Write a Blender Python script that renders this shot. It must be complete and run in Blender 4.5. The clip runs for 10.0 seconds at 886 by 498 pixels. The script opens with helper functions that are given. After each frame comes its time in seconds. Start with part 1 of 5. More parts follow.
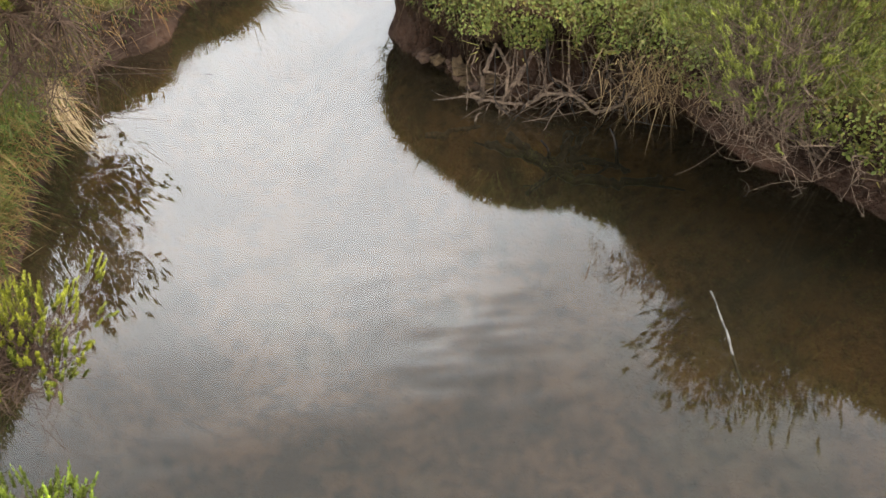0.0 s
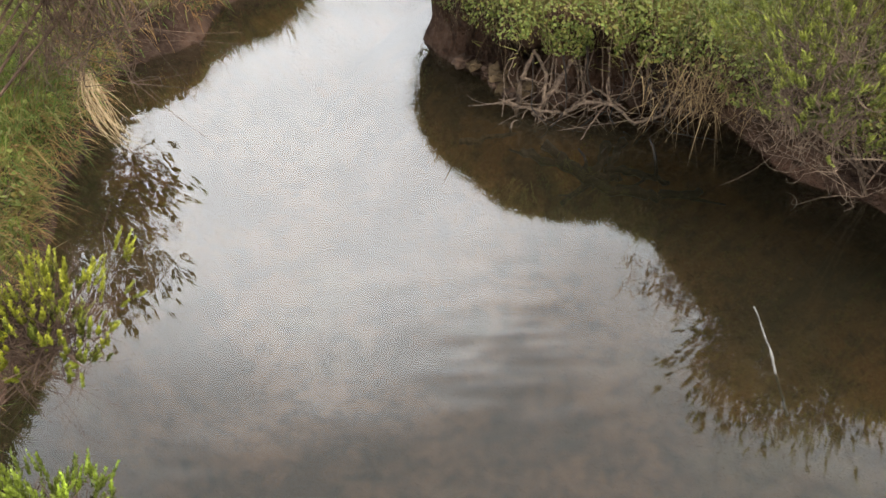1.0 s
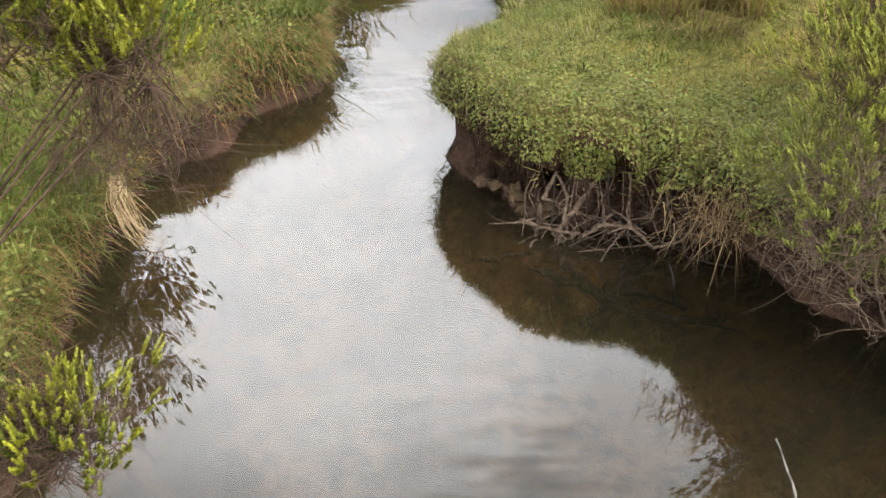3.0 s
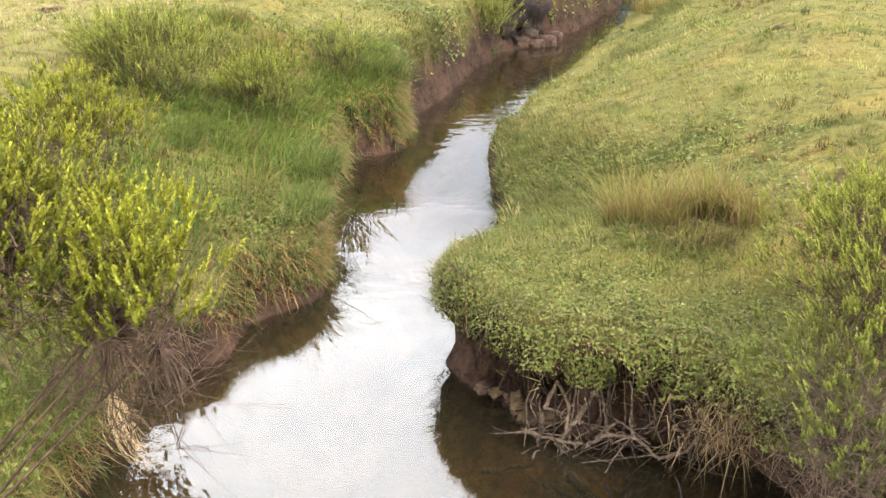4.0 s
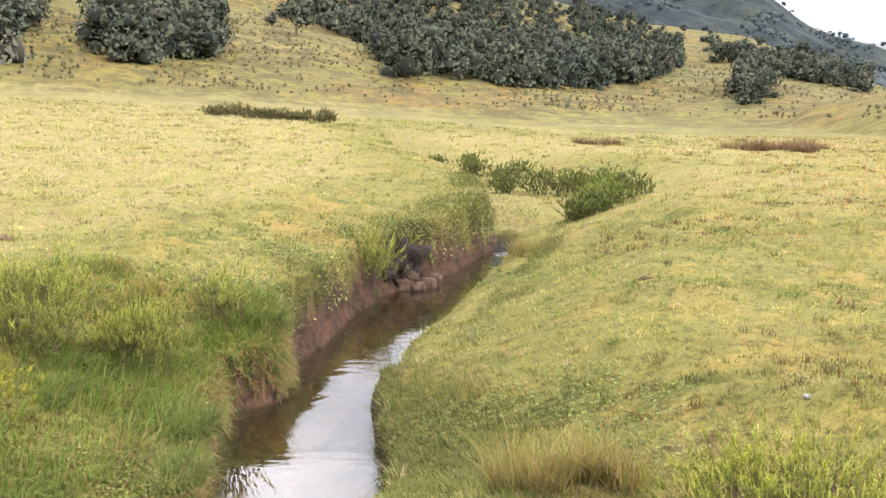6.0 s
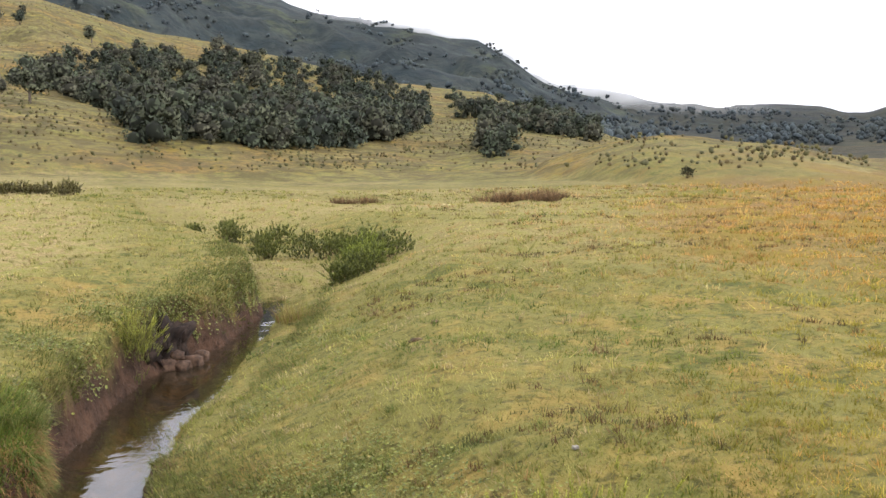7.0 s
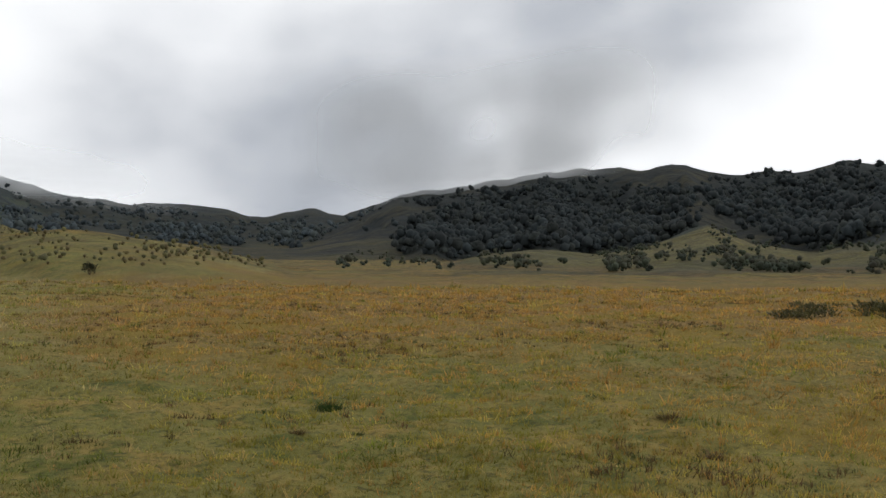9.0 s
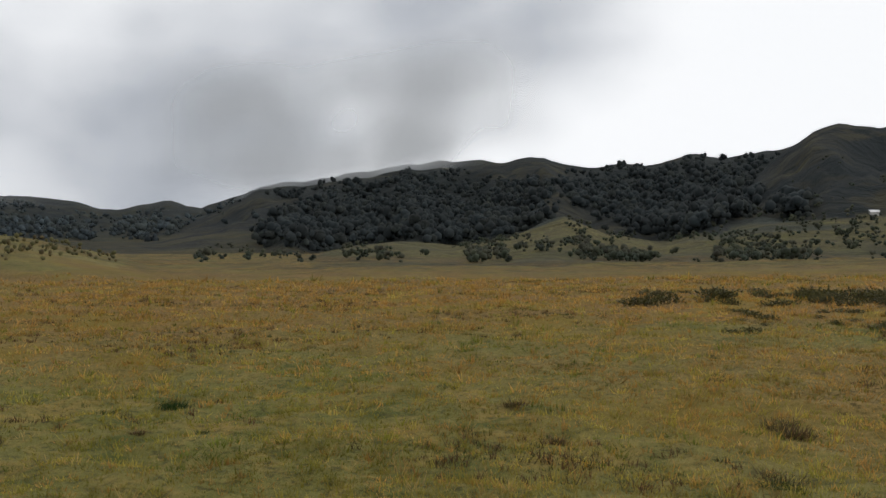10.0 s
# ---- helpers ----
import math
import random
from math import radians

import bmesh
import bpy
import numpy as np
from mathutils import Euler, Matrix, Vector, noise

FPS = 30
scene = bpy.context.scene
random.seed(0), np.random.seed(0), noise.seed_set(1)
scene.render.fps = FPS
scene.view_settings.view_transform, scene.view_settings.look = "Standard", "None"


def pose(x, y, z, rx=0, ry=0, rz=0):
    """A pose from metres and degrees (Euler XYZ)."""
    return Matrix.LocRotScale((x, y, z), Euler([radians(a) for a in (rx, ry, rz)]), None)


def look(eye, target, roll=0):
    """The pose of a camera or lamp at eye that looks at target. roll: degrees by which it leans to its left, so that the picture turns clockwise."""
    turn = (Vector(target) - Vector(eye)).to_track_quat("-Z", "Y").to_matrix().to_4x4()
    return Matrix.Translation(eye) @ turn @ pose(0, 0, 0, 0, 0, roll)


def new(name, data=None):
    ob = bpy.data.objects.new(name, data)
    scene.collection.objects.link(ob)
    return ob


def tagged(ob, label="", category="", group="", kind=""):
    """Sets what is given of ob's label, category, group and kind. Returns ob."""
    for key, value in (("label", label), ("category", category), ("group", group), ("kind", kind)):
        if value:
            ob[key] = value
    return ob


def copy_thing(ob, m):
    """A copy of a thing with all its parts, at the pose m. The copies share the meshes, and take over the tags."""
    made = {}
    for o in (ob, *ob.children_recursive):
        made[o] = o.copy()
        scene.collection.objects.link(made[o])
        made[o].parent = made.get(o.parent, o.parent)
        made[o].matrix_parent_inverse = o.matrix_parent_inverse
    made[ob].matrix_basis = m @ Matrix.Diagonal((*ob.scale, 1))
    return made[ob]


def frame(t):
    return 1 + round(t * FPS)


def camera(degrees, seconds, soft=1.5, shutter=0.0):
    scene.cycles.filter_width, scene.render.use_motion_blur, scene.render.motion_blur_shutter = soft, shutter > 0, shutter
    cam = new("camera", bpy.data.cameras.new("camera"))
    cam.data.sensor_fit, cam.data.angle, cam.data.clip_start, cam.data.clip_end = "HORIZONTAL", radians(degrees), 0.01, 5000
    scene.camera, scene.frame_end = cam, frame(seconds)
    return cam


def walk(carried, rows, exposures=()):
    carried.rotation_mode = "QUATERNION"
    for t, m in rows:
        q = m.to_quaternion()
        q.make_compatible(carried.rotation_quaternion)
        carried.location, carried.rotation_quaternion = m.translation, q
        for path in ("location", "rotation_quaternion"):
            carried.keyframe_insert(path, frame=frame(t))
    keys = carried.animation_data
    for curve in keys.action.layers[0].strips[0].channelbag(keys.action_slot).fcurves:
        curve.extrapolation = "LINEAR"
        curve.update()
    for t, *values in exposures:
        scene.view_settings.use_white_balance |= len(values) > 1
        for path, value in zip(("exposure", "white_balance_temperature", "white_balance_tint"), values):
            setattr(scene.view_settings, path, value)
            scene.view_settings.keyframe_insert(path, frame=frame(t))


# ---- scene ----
cam = camera(49.6, 10.0)
PATH = [
    (0, (0.024, -0.006, 2.313), (0.054, 1.498, 0.996), -3.3),
    (0.5, (-0.01, 0.028, 2.244), (0.026, 1.564, 0.964), -1.6),
    (1, (-0.021, 0.037, 2.215), (-0.031, 1.57, 0.93), -2.4),
    (1.5, (-0.028, 0.047, 2.196), (-0.046, 1.588, 0.921), -2.1),
    (2, (-0.032, 0.041, 2.176), (-0.053, 1.6, 0.924), -0.5),
    (2.2, (-0.033, 0.04, 2.175), (-0.068, 1.59, 0.913), -0.7),
    (3.3, (-0.066, 0.053, 2.241), (-0.089, 1.794, 1.258), -0.2),
    (3.5, (-0.07, 0.064, 2.259), (-0.109, 1.844, 1.346), 0.1),
    (4, (-0.067, 0.082, 2.305), (-0.086, 1.936, 1.556), -0.6),
    (4.5, (-0.056, 0.092, 2.349), (-0.058, 1.995, 1.735), -1.0),
    (5, (-0.037, 0.102, 2.402), (0.014, 2.04, 1.913), -0.7),
    (5.2, (-0.026, 0.104, 2.426), (0.059, 2.056, 1.995), -0.3),
    (6.3, (-0.124, 0.107, 2.547), (0.231, 2.058, 2.285), 1.2),
    (6.5, (-0.139, 0.123, 2.565), (0.33, 2.053, 2.333), 1.0),
    (7, (-0.129, 0.111, 2.635), (0.581, 1.972, 2.453), -1.3),
    (7.5, (-0.032, 0.131, 2.629), (0.956, 1.869, 2.561), -0.7),
    (8, (0.04, 0.08, 2.63), (1.314, 1.622, 2.616), 0.2),
    (8.5, (0.11, 0.0, 2.635), (1.577, 1.359, 2.652), 0.7),
    (9, (0.15, -0.09, 2.636), (1.792, 1.052, 2.649), 0.6),
    (9.5, (0.19, -0.15, 2.636), (1.915, 0.861, 2.623), 0.0),
    (10, (0.25, -0.2, 2.638), (2.038, 0.697, 2.636), 0.1),
]

# ---- light ----
SUN_AZ, SUN_EL = 128.0, 56.0         # the veiled sun
GLOW_AZ, GLOW_EL = -9.0, 34.0        # the brightest part of the cloud cover
EXPOSURES = [(0.0, 0.95, 6500, 10), (2.2, 0.98, 6500, 10), (3.3, 1.15, 6500, 11), (4.5, 1.52, 6500, 12), (5.2, 1.48, 6500, 14), (6.5, 1.18, 6500, 16), (7.5, 0.18, 6500, 14), (8.5, -0.6, 6500, 10), (10.0, -0.88, 6500, 10)]
walk(cam, [(t, look(eye, target, roll)) for t, eye, target, roll in PATH], EXPOSURES)


def direction(az, el):
    a, e = radians(az), radians(el)
    return Vector((math.sin(a) * math.cos(e), math.cos(a) * math.cos(e), math.sin(e)))


sun = new("sun", bpy.data.lights.new("sun", "SUN"))
sun.data.energy, sun.data.angle, sun.data.color = 2.0, radians(30), (1.0, 0.97, 0.93)
sun.matrix_world = look(direction(SUN_AZ, SUN_EL) * 50, (0, 0, 0))


class Nodes:
    """Short hand for building a node tree."""

    def __init__(self, tree):
        self.tree = tree
        tree.nodes.clear()

    def add(self, kind, **inputs):
        node = self.tree.nodes.new(kind)
        for key, value in inputs.items():
            if key.startswith("p_"):
                if key == "p_interpolation_type":
                    node.interpolation_type = value
                elif key == "p_data_type":
                    node.data_type = value
                elif key == "p_blend_type":
                    node.blend_type = value
                elif key == "p_operation":
                    node.operation = value
                elif key == "p_sky_type":
                    node.sky_type = value
                elif key == "p_sun_disc":
                    node.sun_disc = value
                elif key == "p_sun_elevation":
                    node.sun_elevation = value
                elif key == "p_sun_rotation":
                    node.sun_rotation = value
                elif key == "p_attribute_name":
                    node.attribute_name = value
                continue
            socket = node.inputs[int(key[1:])] if key[0] == "i" and key[1:].isdigit() else node.inputs[key.replace("_", " ")]
            if isinstance(value, bpy.types.NodeSocket):
                self.tree.links.new(value, socket)
            else:
                socket.default_value = value
        return node

    def noise(self, vector, scale, detail=4.0, rough=0.6):
        return self.add("ShaderNodeTexNoise", Vector=vector, Scale=scale, Detail=detail, Roughness=rough).outputs["Fac"]

    def ramp(self, value, a, b, lo=0.0, hi=1.0):
        return self.add("ShaderNodeMapRange", p_interpolation_type="SMOOTHSTEP", i0=value, i1=a, i2=b, i3=lo, i4=hi).outputs[0]

    def mix(self, fac, a, b, kind="MIX"):
        n = self.add("ShaderNodeMix", p_data_type="RGBA", p_blend_type=kind)
        for key, value in ((0, fac), (6, a), (7, b)):
            if isinstance(value, bpy.types.NodeSocket):
                self.tree.links.new(value, n.inputs[key])
            else:
                n.inputs[key].default_value = value if key == 0 else (*value[:3], 1)
        return n.outputs[2]

    def math(self, op, a, b=0.0):
        return self.add("ShaderNodeMath", p_operation=op, i0=a, i1=b).outputs[0]


world = bpy.data.worlds.new("overcast")
scene.world = world
world.use_nodes = True
w = Nodes(world.node_tree)
coord = w.add("ShaderNodeTexCoord").outputs["Generated"]
sky = w.add("ShaderNodeTexSky", p_sky_type="NISHITA", p_sun_disc=False, p_sun_elevation=radians(SUN_EL), p_sun_rotation=radians(SUN_AZ)).outputs[0]
blue = w.add("ShaderNodeVectorMath", p_operation="SCALE", i0=sky, Scale=0.10).outputs[0]
squash = w.add("ShaderNodeMapping", i0=coord, Scale=(1.0, 1.0, 1.9)).outputs[0]


def blob(az, el, wide, soft):
    """How near the view is to a direction: 1 at its middle, 0 past wide degrees."""
    d = w.add("ShaderNodeVectorMath", p_operation="DOT_PRODUCT", i0=coord, i1=direction(az, el)).outputs["Value"]
    return w.ramp(d, math.cos(radians(wide)), math.cos(radians(wide * soft)))


billow = w.noise(squash, 2.1, 3.0, 0.5)
wisps = w.noise(squash, 5.5, 4.0, 0.55)
shape = w.math("ADD", w.math("MULTIPLY", billow, 0.75), w.math("MULTIPLY", wisps, 0.25))
# grey cloud bodies over the valley, thinner and whiter between them
body = w.math("ADD", w.math("MULTIPLY", blob(44, 8, 16, 0.0), 0.20), w.math("MULTIPLY", blob(67, 19, 16, 0.1), 0.27))
body = w.math("SUBTRACT", w.math("ADD", body, w.math("MULTIPLY", blob(53, 5, 14, 0.1), 0.16)), w.math("MULTIPLY", blob(80, 10, 12, 0.1), 0.16))
dark = w.ramp(w.math("ADD", w.math("MULTIPLY", shape, 0.8), body), 0.40, 0.82)
cloud = w.mix(dark, (1.75, 1.78, 1.82), (0.55, 0.61, 0.71))
veil = w.noise(squash, 4.5, 4.0, 0.55)
glow = w.math("MULTIPLY", w.math("POWER", blob(GLOW_AZ, GLOW_EL, 18, 0.0), 0.85), w.ramp(veil, 0.25, 0.6, 0.45, 1.0))
cloud = w.mix(w.math("MULTIPLY", blob(-2, 14, 24, 0.3), 0.9), cloud, (0.64, 0.68, 0.75))
cloud = w.mix(w.ramp(w.add("ShaderNodeSeparateXYZ", i0=coord).outputs[2], 0.56, 0.80, 0.0, 0.86), cloud, (0.215, 0.25, 0.28))
cloud = w.mix(glow, cloud, (2.3, 2.33, 2.38))
gap = w.ramp(w.noise(squash, 3.4, 4.0, 0.5), 0.60, 0.75, 0.0, 0.5)
high = w.ramp(w.add("ShaderNodeSeparateXYZ", i0=coord).outputs[2], 0.62, 0.8)
cloud = w.mix(w.math("MULTIPLY", gap, high), cloud, blue)
w.add("ShaderNodeOutputWorld", Surface=w.add("ShaderNodeBackground", Color=cloud, Strength=1.0).outputs[0])


# ---- materials ----
def material(name, rough=0.8, metal=0.0):
    m = bpy.data.materials.new(name)
    m.use_nodes = True
    n = Nodes(m.node_tree)
    shader = n.add("ShaderNodeBsdfPrincipled", Roughness=rough, Metallic=metal)
    shader.inputs["Specular IOR Level"].default_value = 0.25
    n.add("ShaderNodeOutputMaterial", Surface=shader.outputs[0])
    return m, n, shader


def join(n, a, b):
    n.tree.links.new(a, b)


def ground_material():
    m, n, s = material("turf_and_soil", 0.95)
    s.inputs["Specular IOR Level"].default_value = 0.1
    at = n.add("ShaderNodeNewGeometry").outputs["Position"]
    zone = n.add("ShaderNodeAttribute", p_attribute_name="zone")
    part = n.add("ShaderNodeSeparateColor", i0=zone.outputs["Color"])
    soil, dry, brown, wood = part.outputs[0], part.outputs[1], part.outputs[2], zone.outputs["Alpha"]
    other = n.add("ShaderNodeAttribute", p_attribute_name="zone_b")
    part_b = n.add("ShaderNodeSeparateColor", i0=other.outputs["Color"])
    wet, far, moor, bare = part_b.outputs[0], part_b.outputs[1], part_b.outputs[2], other.outputs["Alpha"]
    fine, mid, big = n.noise(at, 38.0, 5.0, 0.7), n.noise(at, 3.1, 5.0, 0.65), n.noise(at, 0.33, 5.0, 0.6)
    huge = n.noise(at, 0.035, 6.0, 0.6)
    tuft, clod = n.noise(at, 11.0, 4.0, 0.7), n.noise(at, 1.1, 5.0, 0.7)
    green = n.mix(fine, (0.105, 0.104, 0.026), (0.235, 0.210, 0.066))
    green = n.mix(n.ramp(mid, 0.48, 0.66, 0.0, 0.85), green, (0.27, 0.205, 0.062))
    green = n.mix(n.ramp(n.noise(at, 0.8, 5.0, 0.65), 0.50, 0.66, 0.0, 0.7), green, (0.27, 0.185, 0.055))
    green = n.mix(n.ramp(clod, 0.52, 0.66, 0.0, 0.85), green, (0.075, 0.092, 0.022))
    green = n.mix(n.ramp(tuft, 0.34, 0.52, 0.75, 0.0), green, (0.050, 0.050, 0.018))
    straw = n.mix(fine, (0.17, 0.125, 0.050), (0.46, 0.36, 0.185))
    straw = n.mix(n.ramp(tuft, 0.34, 0.58), (0.13, 0.10, 0.033), straw)
    straw = n.mix(n.ramp(mid, 0.40, 0.62), straw, (0.20, 0.19, 0.055))
    rust = n.mix(fine, (0.17, 0.098, 0.034), (0.40, 0.25, 0.095))
    rust = n.mix(n.ramp(tuft, 0.36, 0.60), (0.065, 0.042, 0.013), rust)
    rust = n.mix(n.ramp(big, 0.40, 0.66), rust, (0.20, 0.145, 0.030))
    colour = n.mix(n.ramp(n.math("ADD", dry, n.math("MULTIPLY", n.math("SUBTRACT", mid, 0.5), 0.9)), 0.25, 0.75), green, straw)
    colour = n.mix(n.ramp(n.math("ADD", brown, n.math("MULTIPLY", n.math("SUBTRACT", big, 0.5), 1.1)), 0.25, 0.8), colour, rust)
    # Heath of the far peaks, lightened and blued to carry distance haze
    heath = n.mix(n.ramp(huge, 0.35, 0.65), (0.020, 0.031, 0.037), (0.044, 0.056, 0.054))
    heath = n.mix(n.ramp(n.noise(at, 0.012, 6.0, 0.62), 0.52, 0.66), heath, (0.062, 0.074, 0.046))
    heath = n.mix(n.ramp(n.noise(at, 0.06, 6.0, 0.75), 0.42, 0.60, 0.0, 0.8), heath, (0.018, 0.025, 0.028))
    # Nearer range: less haze colour, and darkened as under cloud
    slope = n.mix(n.ramp(n.noise(at, 0.016, 6.0, 0.65), 0.40, 0.62), (0.015, 0.020, 0.022), (0.036, 0.034, 0.022))
    slope = n.mix(n.ramp(n.noise(at, 0.028, 6.0, 0.7), 0.52, 0.64, 0.0, 0.75), slope, (0.058, 0.052, 0.029))
    slope = n.mix(n.ramp(n.noise(at, 0.09, 5.0, 0.75), 0.44, 0.62, 0.0, 0.75), slope, (0.012, 0.017, 0.018))
    # bare: 0 keeps the hazed heath colour, 1 the nearer range's
    heath = n.mix(bare, heath, slope)
    knots = n.noise(at, 0.75, 5.0, 0.75)
    rough_hill = n.math("MULTIPLY", far, n.ramp(knots, 0.42, 0.62))
    colour = n.mix(n.math("MULTIPLY", far, n.ramp(n.noise(at, 0.045, 5.0, 0.65), 0.46, 0.60, 0.0, 0.7)), colour, (0.150, 0.150, 0.045))
    # Scrub mottle on the hills, its colours greyed for a little distance haze
    colour = n.mix(n.math("MULTIPLY", rough_hill, 0.85), colour, (0.078, 0.064, 0.034))
    colour = n.mix(n.math("MULTIPLY", far, n.ramp(n.noise(at, 0.24, 6.0, 0.75), 0.45, 0.60, 0.0, 0.85)), colour, (0.066, 0.058, 0.026))
    colour = n.mix(n.math("MULTIPLY", far, n.ramp(n.noise(at, 0.11, 5.0, 0.7), 0.42, 0.62, 0.0, 0.35)), colour, (0.125, 0.102, 0.048))
    colour = n.mix(moor, colour, heath)
    woods = n.mix(n.noise(at, 0.25, 4.0, 0.7), (0.014, 0.019, 0.022), (0.030, 0.036, 0.033))
    colour = n.mix(wood, colour, woods)
    earth = n.mix(n.ramp(mid, 0.3, 0.7), (0.022, 0.013, 0.009), (0.082, 0.045, 0.028))
    earth = n.mix(n.ramp(fine, 0.40, 0.75, 0.0, 0.7), earth, (0.088, 0.060, 0.044))
    earth = n.mix(n.ramp(tuft, 0.30, 0.50, 0.8, 0.0), earth, (0.016, 0.010, 0.007))
    colour = n.mix(soil, colour, earth)
    bed = n.mix(n.ramp(n.noise(at, 2.2, 6.0, 0.7), 0.36, 0.64), (0.085, 0.050, 0.020), (0.25, 0.135, 0.050))
    bed = n.mix(n.ramp(n.noise(at, 1.3, 3.0, 0.6), 0.52, 0.70, 0.0, 0.6), bed, (0.17, 0.15, 0.085))
    bed = n.mix(n.ramp(tuft, 0.34, 0.54, 0.5, 0.0), bed, (0.030, 0.024, 0.012))
    colour = n.mix(wet, colour, bed)
    join(n, colour, s.inputs["Base Color"])
    rise = n.math("ADD", n.math("ADD", n.math("MULTIPLY", fine, 0.3), n.math("MULTIPLY", tuft, 0.6)), mid)
    gully = n.math("MULTIPLY", n.add("ShaderNodeTexNoise", Vector=at, Scale=0.022, Detail=5.0, Roughness=0.6, Distortion=0.8).outputs["Fac"], far)
    large = n.add("ShaderNodeBump", Strength=0.5, Distance=14.0, Height=gully).outputs[0]
    join(n, n.add("ShaderNodeBump", Strength=0.8, Distance=0.08, Height=rise, Normal=large).outputs[0], s.inputs["Normal"])
    return m


def blade_material(name, rough=0.6, through_light=0.25):
    """Leaves and blades: the colour is stored leaf by leaf, with a fine mottle; some light passes through."""
    m, n, s = material(name, rough)
    col = n.add("ShaderNodeAttribute", p_attribute_name="Col").outputs["Color"]
    at = n.add("ShaderNodeNewGeometry").outputs["Position"]
    col = n.mix(n.ramp(n.noise(at, 9.0, 3.0), 0.35, 0.7, 0.0, 0.35), col, (0.16, 0.13, 0.05), "MULTIPLY")
    join(n, col, s.inputs["Base Color"])
    thin = n.add("ShaderNodeBsdfTranslucent", Color=col)
    blend = n.add("ShaderNodeMixShader", i0=through_light, i1=s.outputs[0], i2=thin.outputs[0])
    out = [k for k in n.tree.nodes if k.type == "OUTPUT_MATERIAL"][0]
    join(n, blend.outputs[0], out.inputs[0])
    return m


def plain_material(name, dark, light, scale, rough=0.85, bump=0.3):
    m, n, s = material(name, rough)
    at = n.add("ShaderNodeNewGeometry").outputs["Position"]
    f = n.noise(at, scale, 6.0, 0.65)
    g = n.noise(at, scale * 0.17, 3.0, 0.6)
    c = n.mix(n.ramp(f, 0.3, 0.7), dark, light)
    c = n.mix(n.ramp(g, 0.45, 0.7, 0.0, 0.5), c, [v * 0.55 for v in dark])
    join(n, c, s.inputs["Base Color"])
    join(n, n.add("ShaderNodeBump", Strength=bump, Distance=0.02, Height=f).outputs[0], s.inputs["Normal"])
    return m


def water_material():
    m = bpy.data.materials.new("stream_water")
    m.use_nodes = True
    n = Nodes(m.node_tree)
    at = n.add("ShaderNodeNewGeometry").outputs["Position"]
    slow = n.noise(at, 1.6, 0.0, 0.5)
    long = n.add("ShaderNodeMapping", i0=at, Scale=(4.0, 9.0, 1.0)).outputs[0]
    patch = n.ramp(n.noise(at, 0.7, 2.0, 0.5), 0.46, 0.62)
    wave = n.math("MULTIPLY", n.noise(long, 1.0, 1.0, 0.4), patch)
    y = n.add("ShaderNodeSeparateXYZ", i0=at).outputs[1]
    riffle = n.math("MULTIPLY", n.noise(at, 7.0, 1.0, 0.5), n.math("MULTIPLY", n.ramp(y, 7.2, 8.6), n.ramp(y, 9.2, 10.2, 1.0, 0.12)))
    height = n.math("ADD", n.math("ADD", n.math("MULTIPLY", slow, 0.6), n.math("MULTIPLY", wave, 0.6)), n.math("MULTIPLY", riffle, 0.8))
    bump = n.add("ShaderNodeBump", Strength=0.06, Distance=0.10, Height=height).outputs[0]
    clear = n.add("ShaderNodeBsdfTransparent", Color=(0.93, 0.84, 0.67, 1))
    silt = n.add("ShaderNodeBsdfDiffuse", Color=(0.080, 0.072, 0.042, 1))
    under = n.add("ShaderNodeMixShader", i0=0.15, i1=clear.outputs[0], i2=silt.outputs[0])
    gloss = n.add("ShaderNodeBsdfGlossy", Color=(1, 1, 1, 1), Roughness=0.012, Normal=bump)
    edge = n.add("ShaderNodeFresnel", IOR=1.9, Normal=bump)
    top = n.add("ShaderNodeMixShader", i0=edge.outputs[0], i1=under.outputs[0], i2=gloss.outputs[0])
    n.add("ShaderNodeOutputMaterial", Surface=top.outputs[0])
    return m


GROUND, WATER = ground_material(), water_material()
BLADE, LEAF = blade_material("grass_blade", 0.7, 0.5), blade_material("leaf", 0.45, 0.2)
FAR_LEAF = blade_material("far_foliage", 0.95, 0.1)
TWIG = plain_material("brown_twig", (0.040, 0.024, 0.016), (0.145, 0.092, 0.060), 40.0)
ROOT = plain_material("weathered_root", (0.050, 0.034, 0.024), (0.22, 0.155, 0.105), 45.0, 0.85, 0.6)
EARTH = plain_material("loose_earth", (0.055, 0.036, 0.020), (0.15, 0.10, 0.052), 18.0, 0.95, 0.8)
BARK = plain_material("grey_brown_bark", (0.055, 0.042, 0.034), (0.20, 0.165, 0.135), 30.0)
WET_WOOD = plain_material("dark_wet_wood", (0.010, 0.007, 0.005), (0.045, 0.030, 0.020), 24.0, 0.5)
CLAY = plain_material("brown_clay", (0.030, 0.018, 0.012), (0.125, 0.075, 0.048), 17.0, 0.8, 0.9)
HOLLOW_CLAY = plain_material("shaded_wet_clay", (0.010, 0.007, 0.006), (0.042, 0.028, 0.021), 11.0, 0.95, 1.0)
STONE = plain_material("grey_stone", (0.09, 0.08, 0.07), (0.30, 0.28, 0.25), 22.0, 0.8, 0.4)


# ---- shapes ----
def hashed(ix, iy, seed):
    h = (ix.astype(np.int64) * 374761393 + iy.astype(np.int64) * 668265263 + seed * 1442695041) & 0xFFFFFFFF
    h = ((h ^ (h >> 13)) * 1274126177) & 0xFFFFFFFF
    return ((h ^ (h >> 16)) & 0xFFFF) / 65535.0


